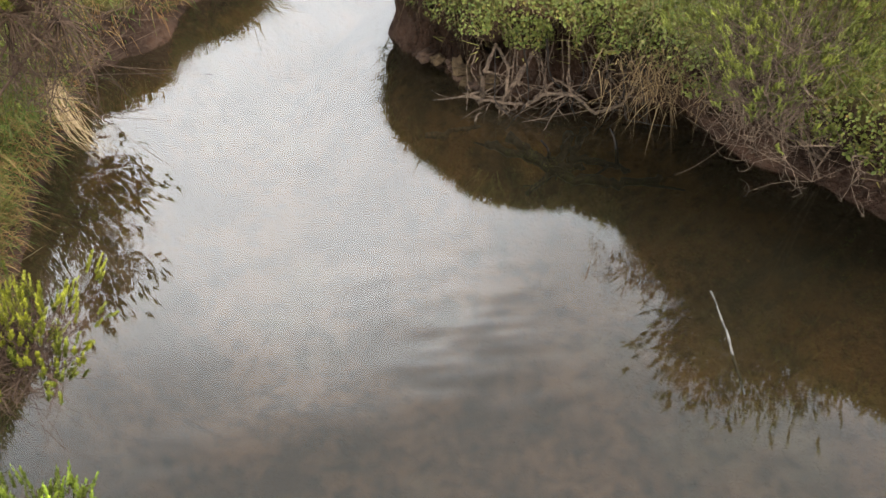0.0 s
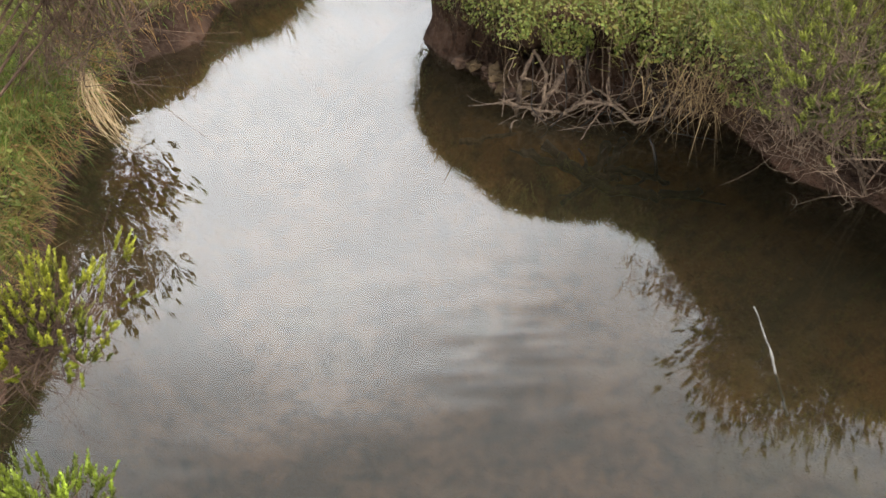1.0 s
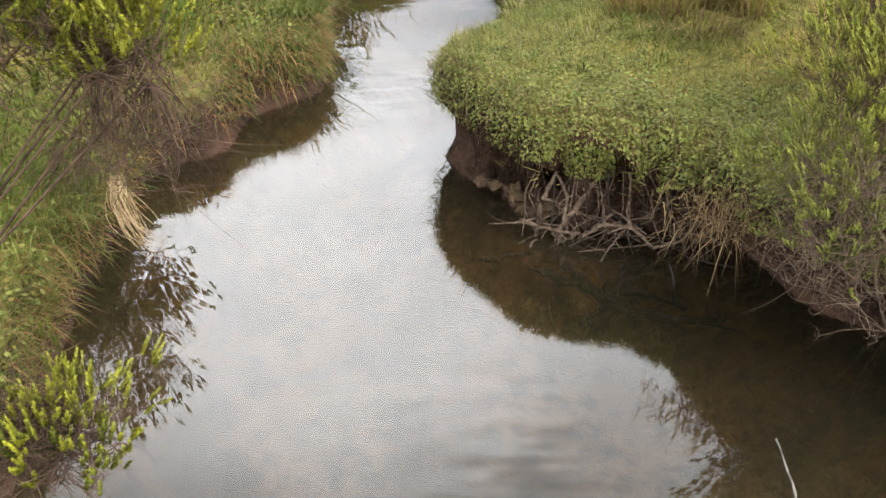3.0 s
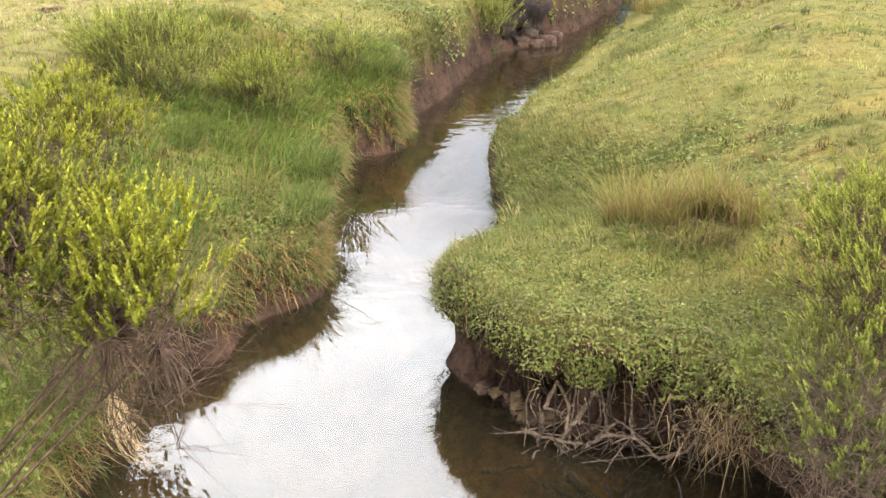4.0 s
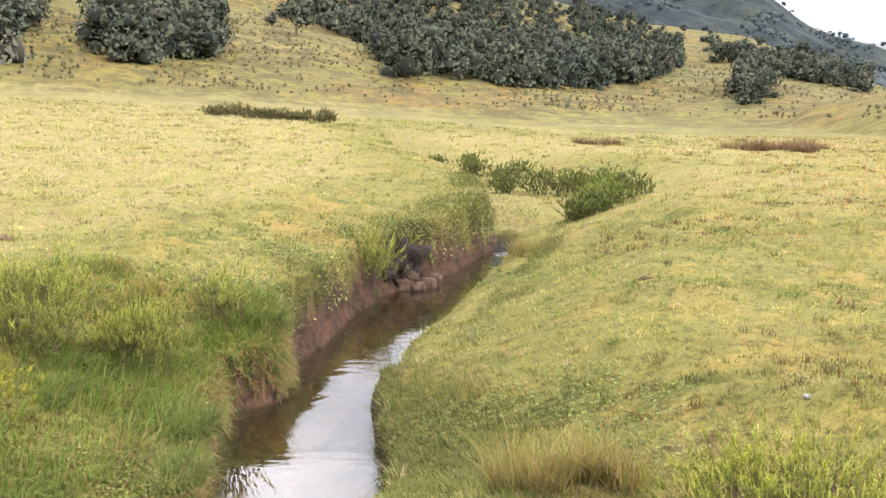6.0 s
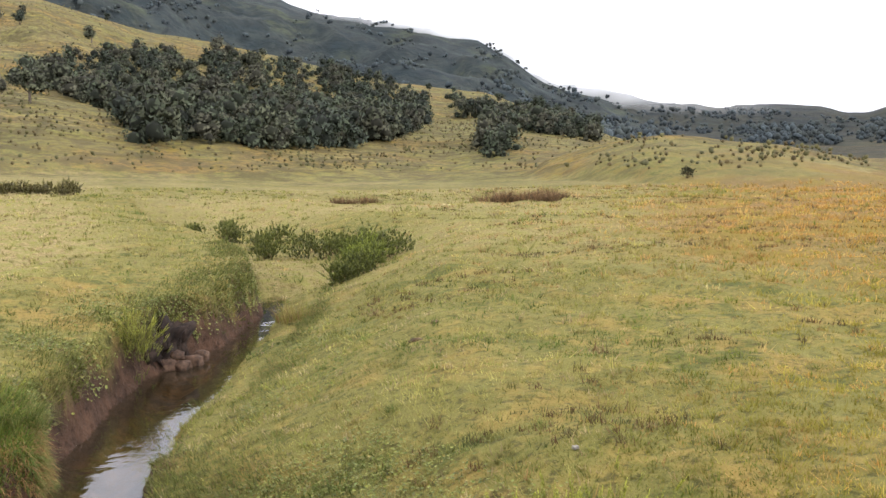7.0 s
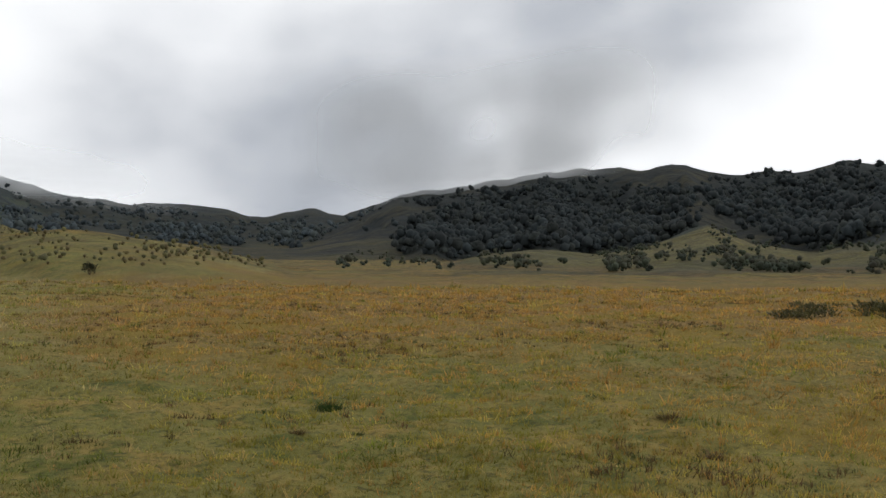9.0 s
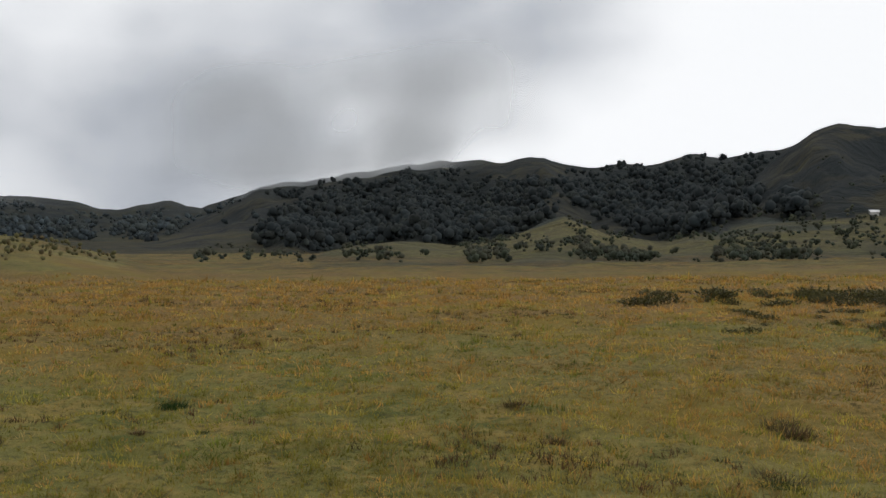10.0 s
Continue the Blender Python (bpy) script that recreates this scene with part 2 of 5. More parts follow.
def grain(x, y, seed=0):
    """Smooth value noise, 0 to 1."""
    ix, iy = np.floor(x), np.floor(y)
    fx, fy = x - ix, y - iy
    fx, fy = fx * fx * (3 - 2 * fx), fy * fy * (3 - 2 * fy)
    a, b = hashed(ix, iy, seed), hashed(ix + 1, iy, seed)
    c, d = hashed(ix, iy + 1, seed), hashed(ix + 1, iy + 1, seed)
    return (a * (1 - fx) + b * fx) * (1 - fy) + (c * (1 - fx) + d * fx) * fy


def fbm(x, y, octaves=4, seed=0):
    total, amp, norm = 0.0, 1.0, 0.0
    for k in range(octaves):
        total = total + amp * (grain(x * 2**k + 17.3 * k, y * 2**k - 9.1 * k, seed + k) - 0.5)
        norm, amp = norm + amp, amp * 0.5
    return 2 * total / norm


def smooth(v, a, b):
    t = np.clip((v - a) / (b - a), 0, 1)
    return t * t * (3 - 2 * t)


def mesh_object(name, verts, faces, mat, parent=None, label="", colours=None, soft=False, upward=None):
    me = bpy.data.meshes.new(name)
    me.from_pydata(verts if isinstance(verts, list) else verts.tolist(), [], faces if isinstance(faces, list) else faces.tolist())
    if colours is not None:
        me.attributes.new("Col", "FLOAT_COLOR", "POINT").data.foreach_set("color", np.c_[colours, np.ones(len(colours))].astype(np.float32).ravel())
    if upward is not None:
        me.polygons.foreach_set("use_smooth", np.ones(len(me.polygons), bool))
        me.normals_split_custom_set_from_vertices(upward.tolist())
    if soft:
        me.polygons.foreach_set("use_smooth", np.ones(len(me.polygons), bool))
    me.materials.append(mat)
    me.update()
    ob = new(name, me)
    ob.parent = parent
    if label:
        tagged(ob, label)
    return ob


# ---- the lie of the land ----
LEFT = [(-1.3, -12), (-1.38, 0.6), (-1.41, 1.96), (-1.37, 2.3), (-1.45, 2.8), (-1.52, 3.5), (-1.52, 4.1), (-1.2, 4.37), (-1.17, 4.77), (-1.0, 4.9),
        (-0.82, 5.1), (-0.78, 5.5), (-0.88, 6.2), (-0.9, 7.75), (-0.45, 8.1), (-0.40, 9.2), (0.3, 11.6), (0.6, 12.5), (1.0, 13.3), (1.75, 14.3), (2.9, 17.0), (3.3, 20.0), (3.3, 24.0), (3.0, 28.0), (2.6, 33.0), (2.0, 46.0)]
RIGHT = [(4.5, -12), (3.2, 0.6), (2.35, 1.7), (1.69, 2.52), (1.5, 2.8), (1.32, 3.02), (1.12, 3.42), (0.72, 3.60), (0.34, 3.68), (0.10, 3.90), (-0.04, 4.10), (-0.10, 4.28),
         (-0.02, 4.6), (0.10, 4.78), (0.28, 5.02), (0.34, 5.4), (0.30, 6.0), (0.24, 6.6), (0.22, 7.4), (0.24, 8.2), (0.46, 8.7), (0.60, 9.6), (1.22, 11.5), (1.94, 13.6), (2.8, 16.2), (3.5, 18.6), (5.2, 21.0), (6.2, 24.0), (6.0, 28.0), (5.2, 33.0), (4.0, 46.0)]
# by bearing: where the valley floor ends, as seen from the bridge (degrees up, metres off)
FOOT = np.array([(-180, 0, 90), (-60, 0.8, 80), (-30, 0.6, 80), (-11, 0.12, 85), (-4, -0.22, 88), (4, -0.58, 90), (14, -1.1, 95), (21, -1.13, 100), (28, -1.2, 85),
                 (33, -1.5, 66), (38, -1.75, 60), (43, -2.0, 55), (48, -1.9, 60), (54, -1.6, 75), (60, -1.3, 95), (70, -1.3, 95), (80, -0.8, 120), (90, -0.45, 150), (120, 0, 120), (180, 0, 90)])


def edge_info(x, y, line):
    """Distance to a bank line, and the way to its nearest point."""
    best = np.full(x.shape, 1e9)
    nx, ny = np.zeros_like(x), np.zeros_like(y)
    for (ax, ay), (bx, by) in zip(line, line[1:]):
        dx, dy = bx - ax, by - ay
        t = np.clip(((x - ax) * dx + (y - ay) * dy) / (dx * dx + dy * dy), 0, 1)
        px, py = ax + t * dx - x, ay + t * dy - y
        d = np.hypot(px, py)
        near = d < best
        best, nx, ny = np.where(near, d, best), np.where(near, px, nx), np.where(near, py, ny)
    return best, nx, ny


def stream_place(x, y):
    """Signed distances from the two bank lines, positive on land."""
    wob = 0.07 * fbm(x * 2.3, y * 2.3, 3, 40)
    xl = np.interp(y, [p[1] for p in LEFT], [p[0] for p in LEFT])
    xr = np.interp(y, [p[1] for p in RIGHT], [p[0] for p in RIGHT])
    dl, lx, ly = edge_info(x, y, LEFT)
    dr, rx, ry = edge_info(x, y, RIGHT)
    return np.where(x < xl, dl, -dl) + wob, np.where(x > xr, dr, -dr) + wob, (lx, ly), (rx, ry)


def layer(az, r, near, far, table, power=1.2, beyond=0.35):
    """A range of hills: rises from near to its crest at far, whose height is given by bearing in degrees up."""
    t = np.array(table)
    tall = np.interp(az, t[:, 0], t[:, 1])
    tall = tall + (0.22 * np.abs(fbm(az / 1.7, az * 0 + far, 3, 15)) - 0.05) * (far > 480)
    crest = far * np.tan(np.radians(tall)) + 1.7
    u = (r - near) / np.maximum(far - near, 5.0)
    rise = np.clip(u, 0, 1) ** power
    return np.where(crest > 0, np.where(u <= 1, crest * rise, crest * (1 - beyond * np.clip(u - 1, 0, 2))), -1.0)


HILL = [(-180, 5), (-60, 11), (-30, 10.5), (-11, 9.8), (-1, 9.0), (4, 7.4), (8, 6.9), (11, 6.3), (15, 5.4), (19.6, 4.6), (23.6, 4.0), (26, 3.2), (28.2, 2.5), (31, 1.3), (34, 0), (38, -2), (100, -2), (120, 3), (180, 5)]
MOUND = [(-180, -2), (24, -2), (27, 0.2), (30, 1.0), (33.5, 1.35), (36, 1.2), (40.5, 0.5), (43.2, -0.1), (46, -0.8), (48.2, -1.55), (50, -2), (180, -2)]
PEAK = [(-180, 4), (-60, 13), (-20, 14), (0, 12.2), (5, 11.2), (7.4, 10.8), (10, 9.8), (11.5, 9.55), (13.6, 8.8), (18.6, 8.2), (22.9, 7.3), (25, 6.2), (26.8, 4.8), (28, 4.2), (32, 3.0), (36, 1), (180, 1)]
RIDGE = [(-180, 2), (24, 2), (27.8, 4.2), (31.2, 3.8), (33.5, 3.2), (36.9, 2.8), (40.5, 2.86), (42.7, 2.5), (43.8, 2.15), (45.2, 2.17), (47.7, 2.65), (49.2, 2.46), (51.6, 3.1), (54, 3.8), (58, 4.5), (62.4, 5.05), (65.3, 5.4), (66.4, 5.1), (69, 3), (180, 2)]
RANGE = [(-180, 3), (47, 0.6), (50, 2.2), (52.3, 3.3), (55.3, 3.6), (56.7, 4.1), (58.4, 4.3), (62.4, 4.6), (65.3, 5.1), (66.6, 5.1), (68.6, 5.4), (70.6, 5.0), (72.7, 4.95), (76.1, 4.9), (78.1, 5.5),
         (79.6, 5.1), (81.8, 5.4), (83.3, 5.6), (84.2, 5.7), (88, 5.7), (100, 7), (130, 6), (180, 3)]
SHOULDER = [(-180, -2), (76, -1), (79, 1.6), (81.5, 4.2), (83, 5.5), (84.2, 6.3), (85.9, 6.85), (88, 6.6), (95, 7.5), (120, 6), (150, -2), (180, -2)]
SPUR = [(-180, -2), (50, -1.2), (54, -0.6), (58, 0.2), (61, 0.5), (64, 0.2), (67, 0.7), (70.6, 2.1), (73, 0.9), (76, 0.4), (79, 1.2), (82, 1.9), (86, 2.2), (92, 2.5), (110, 2), (140, -2), (180, -2)]


def land(x, y):
    """Height of the ground, and its kinds of cover."""
    x, y = np.asarray(x, float), np.asarray(y, float)
    r, az = np.hypot(x, y) + 1e-6, np.degrees(np.arctan2(x, y))
    foot_r = np.interp(az, FOOT[:, 0], FOOT[:, 2])
    foot_z = 2.6 + foot_r * np.tan(np.radians(np.interp(az, FOOT[:, 0], FOOT[:, 1])))
    t = np.clip((r - 12) / (foot_r - 12), 0, 1)
    z = 0.95 + (foot_z - 0.95) * t
    z = z + 0.10 * fbm(x / 4.0, y / 4.0, 3, 1) * smooth(r, 3, 9) + 0.055 * fbm(x / 0.55, y / 0.55, 3, 2) + (0.04 + 0.07 * smooth(r, 4, 14)) * np.abs(fbm(x / 0.9 + 3, y / 0.9, 3, 6))
    rough = fbm(x / 60, y / 60, 5, 5)
    folds = np.abs(fbm(x / 170 + 0.4 * rough, y / 170, 4, 9))
    w = az + 1.2 * fbm(np.log(r) * 6, az / 6, 3, 12)
    hill = layer(w, r, foot_r, 340, HILL, 1.05)
    mound = layer(az, r, foot_r, 100, MOUND, 0.8, 1.6)
    peak = layer(az, r, 420, 1200, PEAK, 1.0)
    ridge = layer(az, r, 500, 1500, RIDGE, 1.0)
    rang = layer(az, r, 300 + 110 * fbm(az / 5, az * 0, 3, 14), 850, RANGE, 1.05)
    shoulder = layer(az, r, 260, 520, SHOULDER, 0.9)
    spur = layer(w, r, foot_r + 20, 330, SPUR, 1.5, 0.8)
    bulk = np.stack([np.zeros_like(r), hill, mound, peak, ridge, rang, shoulder, spur])
    which, up = bulk.argmax(0), bulk.max(0)
    middle = np.stack([np.clip((r - a) / (b - a), 0, 1) for a, b in ((1, 2), (90, 340), (60, 100), (420, 1200), (500, 1500), (330, 850), (260, 520), (130, 330))])
    middle = np.take_along_axis(middle, which[None], 0)[0]
    middle = 4 * middle * (1 - middle) * (1 - middle ** 3)
    spurs = np.abs(fbm(az / 4.5 + 0.35 * rough, np.log(r) * 1.8, 4, 19))
    folds = np.where(np.isin(which, (5, 6)), 1.5 * spurs, np.where(which == 2, 0.15 * folds, folds))
    up = up * (1 + (0.25 * rough - 0.6 * folds) * middle * smooth(up, 3, 15))
    high = np.isin(which, (3, 4, 5, 6)) * smooth(up, 12, 45)
    z = z + up + 0.45 * fbm(x / 9, y / 9, 4, 21) * smooth(r, 55, 120) + 0.006 * r * fbm(x / (0.05 * r), y / (0.05 * r), 4, 88) * high
    # the stream and its banks
    dl, dr, _, _ = stream_place(x, y)
    near = r < 45
    on_left, on_right = (dl > 0), (dr > 0)
    top_l = np.interp(y, [0, 3, 5, 8, 9, 14, 18, 30], [0.28, 0.29, 0.30, 0.42, 0.72, 0.80, 0.92, 0.98])
    top_r = np.interp(y, [0, 3, 4.2, 5, 6, 8, 8.8, 14, 20, 30], [0.55, 0.58, 0.54, 0.40, 0.27, 0.24, 0.13, 0.12, 0.12, 0.15])
    hump = 0.22 * np.exp(-((x + 2.6) ** 2 / 2.5 + (y - 6.5) ** 2 / 12))
    zl = top_l + (z + hump - top_l) * smooth(dl, 0, np.interp(y, [0, 8, 10, 30], [2.4, 2.4, 2.0, 3.0]))
    zr = top_r + (z - top_r) * smooth(dr, 0, np.interp(y, [2, 6, 10, 30], [2.2, 2.6, 3.2, 4.0]))
    width_l = np.interp(y, [0, 8, 9, 30], [0.20, 0.20, 0.24, 0.4])
    toe = np.interp(y, [0.5, 1.5, 2.9, 3.5], [0.0, 0.34, 0.32, 0.0])
    face = np.where(on_left, smooth(dl, -0.02, width_l), smooth(dr, toe - 0.02, toe + np.interp(y, [4, 9, 12], [0.14, 0.2, 0.5])))
    ramp = np.where(on_left, 0.0, 0.20 * np.clip(dr / (toe + 0.05), 0, 1) * (toe > 0.02)) * (1 + 0.4 * fbm(x * 5, y * 5, 3, 34))
    bank = np.where(on_left, zl, zr) * face + (ramp - 0.03) * (1 - face)
    depth = np.minimum(-dl, -dr)
    shelf = np.interp(y, [0, 3, 5, 8, 12, 20], [0.45, 0.42, 0.40, 0.30, 0.22, 0.15])
    bed = -0.02 - shelf * smooth(depth, 0.0, 0.7) + 0.04 * fbm(x * 3, y * 3, 3, 33)
    dry_bed = smooth(y, 18.5, 21.0)
    bed = bed * (1 - dry_bed) + dry_bed * (0.30 + 0.10 * smooth(y, 22, 34) + 0.12 * fbm(x, y, 3, 35))
    bank = np.where(~on_left & (y > 18.5), np.maximum(bank, dry_bed * 0.28), bank)
    merge = smooth(y, 34, 44)
    z = np.where(near, np.where(on_left | on_right, bank, bed) * (1 - merge) + z * merge, z)
    return z, dict(r=r, az=az, dl=dl, dr=dr, which=which, up=up, rough=rough, folds=folds, face=face, near=near, wet=near & ~(on_left | on_right) & (y < 19.5))


def lip(x, y, z):
    """The turf overhangs the water: the top of the bank is pushed out over the stream."""
    dl, dr, (lx, ly), (rx, ry) = stream_place(x, y)
    right = np.interp(y, [1.3, 1.9, 2.6, 3.1, 3.35, 3.5, 3.65, 3.8, 3.95, 4.2, 4.6, 5.3, 6.0, 9, 12], [0.0, 0.18, 0.28, 0.38, 0.40, 0.36, 0.27, 0.18, 0.15, 0.12, 0.16, 0.24, 0.14, 0.06, 0.0])
    left = np.interp(y, [1, 2, 3.2, 4.2, 5.0, 8.2, 8.8], [0.10, 0.12, 0.12, 0.05, 0.06, 0.08, 0.0])
    right = right + np.interp(y, [0.5, 1.5, 2.9, 3.5], [0.0, 0.34, 0.32, 0.0])
    edge = smooth(y, 3.25, 3.5)
    push_r = right * np.where(y < 4.4, smooth(z, 0.20, 0.46 - 0.10 * edge), smooth(z, 0.12, 0.30)) * (1 - smooth(dr, 0.5, 1.7)) * (dr > -0.05)
    hollow = smooth(y, 3.1, 3.3) * (1 - 0.7 * smooth(y, 3.65, 3.85)) * (1 - smooth(y, 4.1, 4.4))
    push_r = push_r - 0.34 * hollow * smooth(z, 0.02, 0.10) * (1 - smooth(z, 0.18, 0.28)) * (dr > 0)
    push_l = left * smooth(z, 0.12, 0.38) * (1 - smooth(dl, 0.15, 0.9)) * (dl > -0.05)
    nr, nl = np.hypot(rx, ry) + 1e-3, np.hypot(lx, ly) + 1e-3
    sr, sl = np.minimum(1, nr / 0.05), np.minimum(1, nl / 0.05)
    return x + push_r * sr * rx / nr + push_l * sl * lx / nl, y + push_r * sr * ry / nr + push_l * sl * ly / nl


def stands(az, el):
    """The two dense forest stands on the faces of the mountain range."""
    first = 1.2 - np.hypot((az - 61.5) / 8.0, (el - 2.2) / 2.4)
    second = 1.2 - np.hypot((az - 77.0) / 6.6, (el - 2.9) / 2.2)
    return np.maximum(first, second)


def forest(az, el, x, y):
    """How wooded the range is: thickest in its two stands and in the gullies, whose dark cover also stands for relief
    shading.
    """
    gully = np.abs(fbm(az / 4.5 + 0.35 * fbm(x / 60, y / 60, 5, 5), np.log(np.hypot(x, y)) * 1.8, 4, 19))
    return stands(az, el) + 0.6 * fbm(x / 60, y / 60, 4, 57) + 1.0 * (gully - 0.25)


def cover(x, y, info):
    """Soil, dry grass, brown grass, wood; wet bed, distance, moor: one value each, 0 to 1."""
    r, az, up, which = info["r"], info["az"], info["up"], info["which"]
    n1, n2 = fbm(x / 7, y / 7, 4, 51), fbm(x / 30, y / 30, 4, 52)
    slump = np.where((info["dl"] > 0) & (info["dl"] < 0.42) & (y > 8.7) & (y < 16), 0.62, 1.0)
    soil = info["near"] * (1 - smooth(info["face"] * slump + 0.5 * fbm(x * 1.3, y * 1.3, 3, 61), 0.35, 0.65)) * ~info["wet"]
    soil = soil * (1 - 0.9 * smooth(y, 17.5, 20)) * np.where(info["dr"] > 0, 1 - smooth(y, 8.5, 8.9), 1.0)
    soil = np.maximum(soil, (np.hypot((x - 1.75) / 0.34, (y - 4.7) / 0.16) + 0.5 * fbm(x * 5, y * 5, 3, 60) + 0.5 * fbm(x * 14, y * 14, 2, 62) < 0.7) * 0.55)
    left = smooth(-az, -9, 3) * smooth(info["dl"], 0.8, 3.0)
    dry = np.clip(np.where(info["dl"] > 0, 0.15 + 0.75 * smooth(info["dl"], 1.0, 4.0), 0.22 + 0.30 * smooth(r, 6, 30)) + 0.55 * n1, 0, 1)
    brown = np.clip(smooth(az, 15, 50) * (0.36 + 0.58 * smooth(r, 6, 30)) + 0.5 * n1 * smooth(r, 4, 12) * smooth(az, 0, 25), 0, 1) * (1 - smooth(up, 0.2, 1.5))
    hilly = up > 0.5
    brown = brown * smooth(r, 3, 12) ** 0.5
    dry = np.where(hilly, np.clip(np.where(az > 49, 0.20, 0.26) + 0.9 * n2, 0, 1), dry)
    brown = np.where(hilly, np.clip(0.62 + 0.9 * n1, 0, 1) * np.where(which == 7, 0.25, 0.8), brown)
    moor = np.where(np.isin(which, (3, 4, 5, 6)), np.clip(0.85 + 0.5 * smooth(up, 4, 22) + 0.4 * n2 * (up < 25), 0, 1), 0.0)
    moor = np.maximum(moor, (0.35 + 0.5 * smooth(up, 2, 10)) * (which == 7) * smooth(fbm(x / 45, y / 45, 4, 58), -0.15, 0.25))
    wood = np.where(np.isin(which, (5, 6)), 0.9 * smooth(forest(az, np.degrees(np.arctan2(up - 1.6, r)), x, y), 0.0, 0.4), np.where(which == 7, 0.3, 0.0))
    return soil, dry, brown, wood, info["wet"] * 1.0, smooth(r, 30, 120), moor


def ground():
    az = np.r_[np.arange(-48, -16, 0.42), np.arange(-16, 11, 0.20), np.arange(11, 104, 0.42), np.arange(104, 312, 3.2)]
    radii = [0.0, 0.45]
    while radii[-1] < 4200:
        radii.append(radii[-1] * (1.0105 if 1.0 < radii[-1] < 26 else 1.02 if radii[-1] < 420 else 1.028) + 0.002)
    radii = np.array(radii)
    a, r = np.meshgrid(np.radians(az), radii)
    x, y = (r * np.sin(a)).ravel(), (r * np.cos(a)).ravel()
    z, info = land(x, y)
    zones = cover(x, y, info)
    lx, ly = lip(x, y, z)
    x, y = np.where(info["r"] < 14, lx, x), np.where(info["r"] < 14, ly, y)
    cols, rows = len(az), len(radii)
    i = np.arange(rows - 1)[:, None] * cols
    j = np.arange(cols)[None, :]
    k = (j + 1) % cols
    quads = np.stack([i + j, i + k, i + cols + k, i + cols + j], -1).reshape(-1, 4)
    global FIELD
    q = quads
    at = np.c_[x, y, z]
    a, bb = at[q[:, 2]] - at[q[:, 0]], at[q[:, 3]] - at[q[:, 1]]
    cross = np.cross(a, bb)
    area = np.linalg.norm(cross, axis=1) / 2
    normal = cross / (2 * area[:, None] + 1e-12)
    _, _, to_left, to_right = stream_place(x, y)
    near_left = info["dl"] > 0
    way = np.stack([np.where(near_left, to_left[0], to_right[0]), np.where(near_left, to_left[1], to_right[1])], 1)
    way /= np.linalg.norm(way, axis=1)[:, None] + 1e-6
    FIELD = dict(at=at, quads=q, area=area, normal=normal, way=way, dl=info["dl"], dr=info["dr"], r=info["r"], up=info["up"], wet=info["wet"], face=info["face"], soil=zones[0], dry=zones[1], brown=zones[2])
    under = np.zeros(len(x))
    steep = (normal[:, 2] < 0.12) & (info["r"][q[:, 0]] < 30)
    for k in range(4):
        np.maximum.at(under, q[:, k], steep * 1.0)
    low = info["near"] * (1 - smooth(z + 0.05 * fbm(x * 4, y * 4, 2, 63), 0.20, 0.30)) * np.where(info["dr"] > 0, 1 - smooth(y, 8.4, 8.8), 1 - smooth(y, 17, 19))
    zones = (np.maximum(np.maximum(zones[0], under), low), *zones[1:4], zones[4] * smooth(-z, 0.03, 0.09), *zones[5:])
    ob = mesh_object("ground", np.c_[x, y, z], quads[:, ::-1], GROUND, soft=True)
    # zone_b alpha: how little distance haze is painted in, by mountain layer
    for name, some in (("zone", zones[:4]), ("zone_b", (*zones[4:], np.select([info["which"] == 3, info["which"] == 4, np.isin(info["which"], (5, 6))], [0.25, 0.75, 1.0], 0.0)))):
        ob.data.attributes.new(name, "FLOAT_COLOR", "POINT").data.foreach_set("color", np.stack(some, 1).astype(np.float32).ravel())
    return tagged(ob, "grassy valley floor with an eroded stream bed, rising to hills", "ground", kind="structure")


def water():
    ys = np.linspace(-11.5, 20.5, 100)
    rows = []
    for v in ys:
        a = np.interp(v, [p[1] for p in LEFT], [p[0] for p in LEFT]) - 0.5
        b = np.interp(v, [p[1] for p in RIGHT], [p[0] for p in RIGHT]) + 0.4
        rows.append([(a + (b - a) * k / 8, v, 0.0) for k in range(9)])
    verts = [p for row in rows for p in row]
    faces = [(i * 9 + j, i * 9 + j + 1, i * 9 + j + 10, i * 9 + j + 9) for i in range(len(ys) - 1) for j in range(8)]
    return tagged(mesh_object("water", verts, faces, WATER), "calm brown stream water mirroring the cloudy sky", "water", kind="structure")


FIELD = {}
GROUND_SHEET = ground()
water()


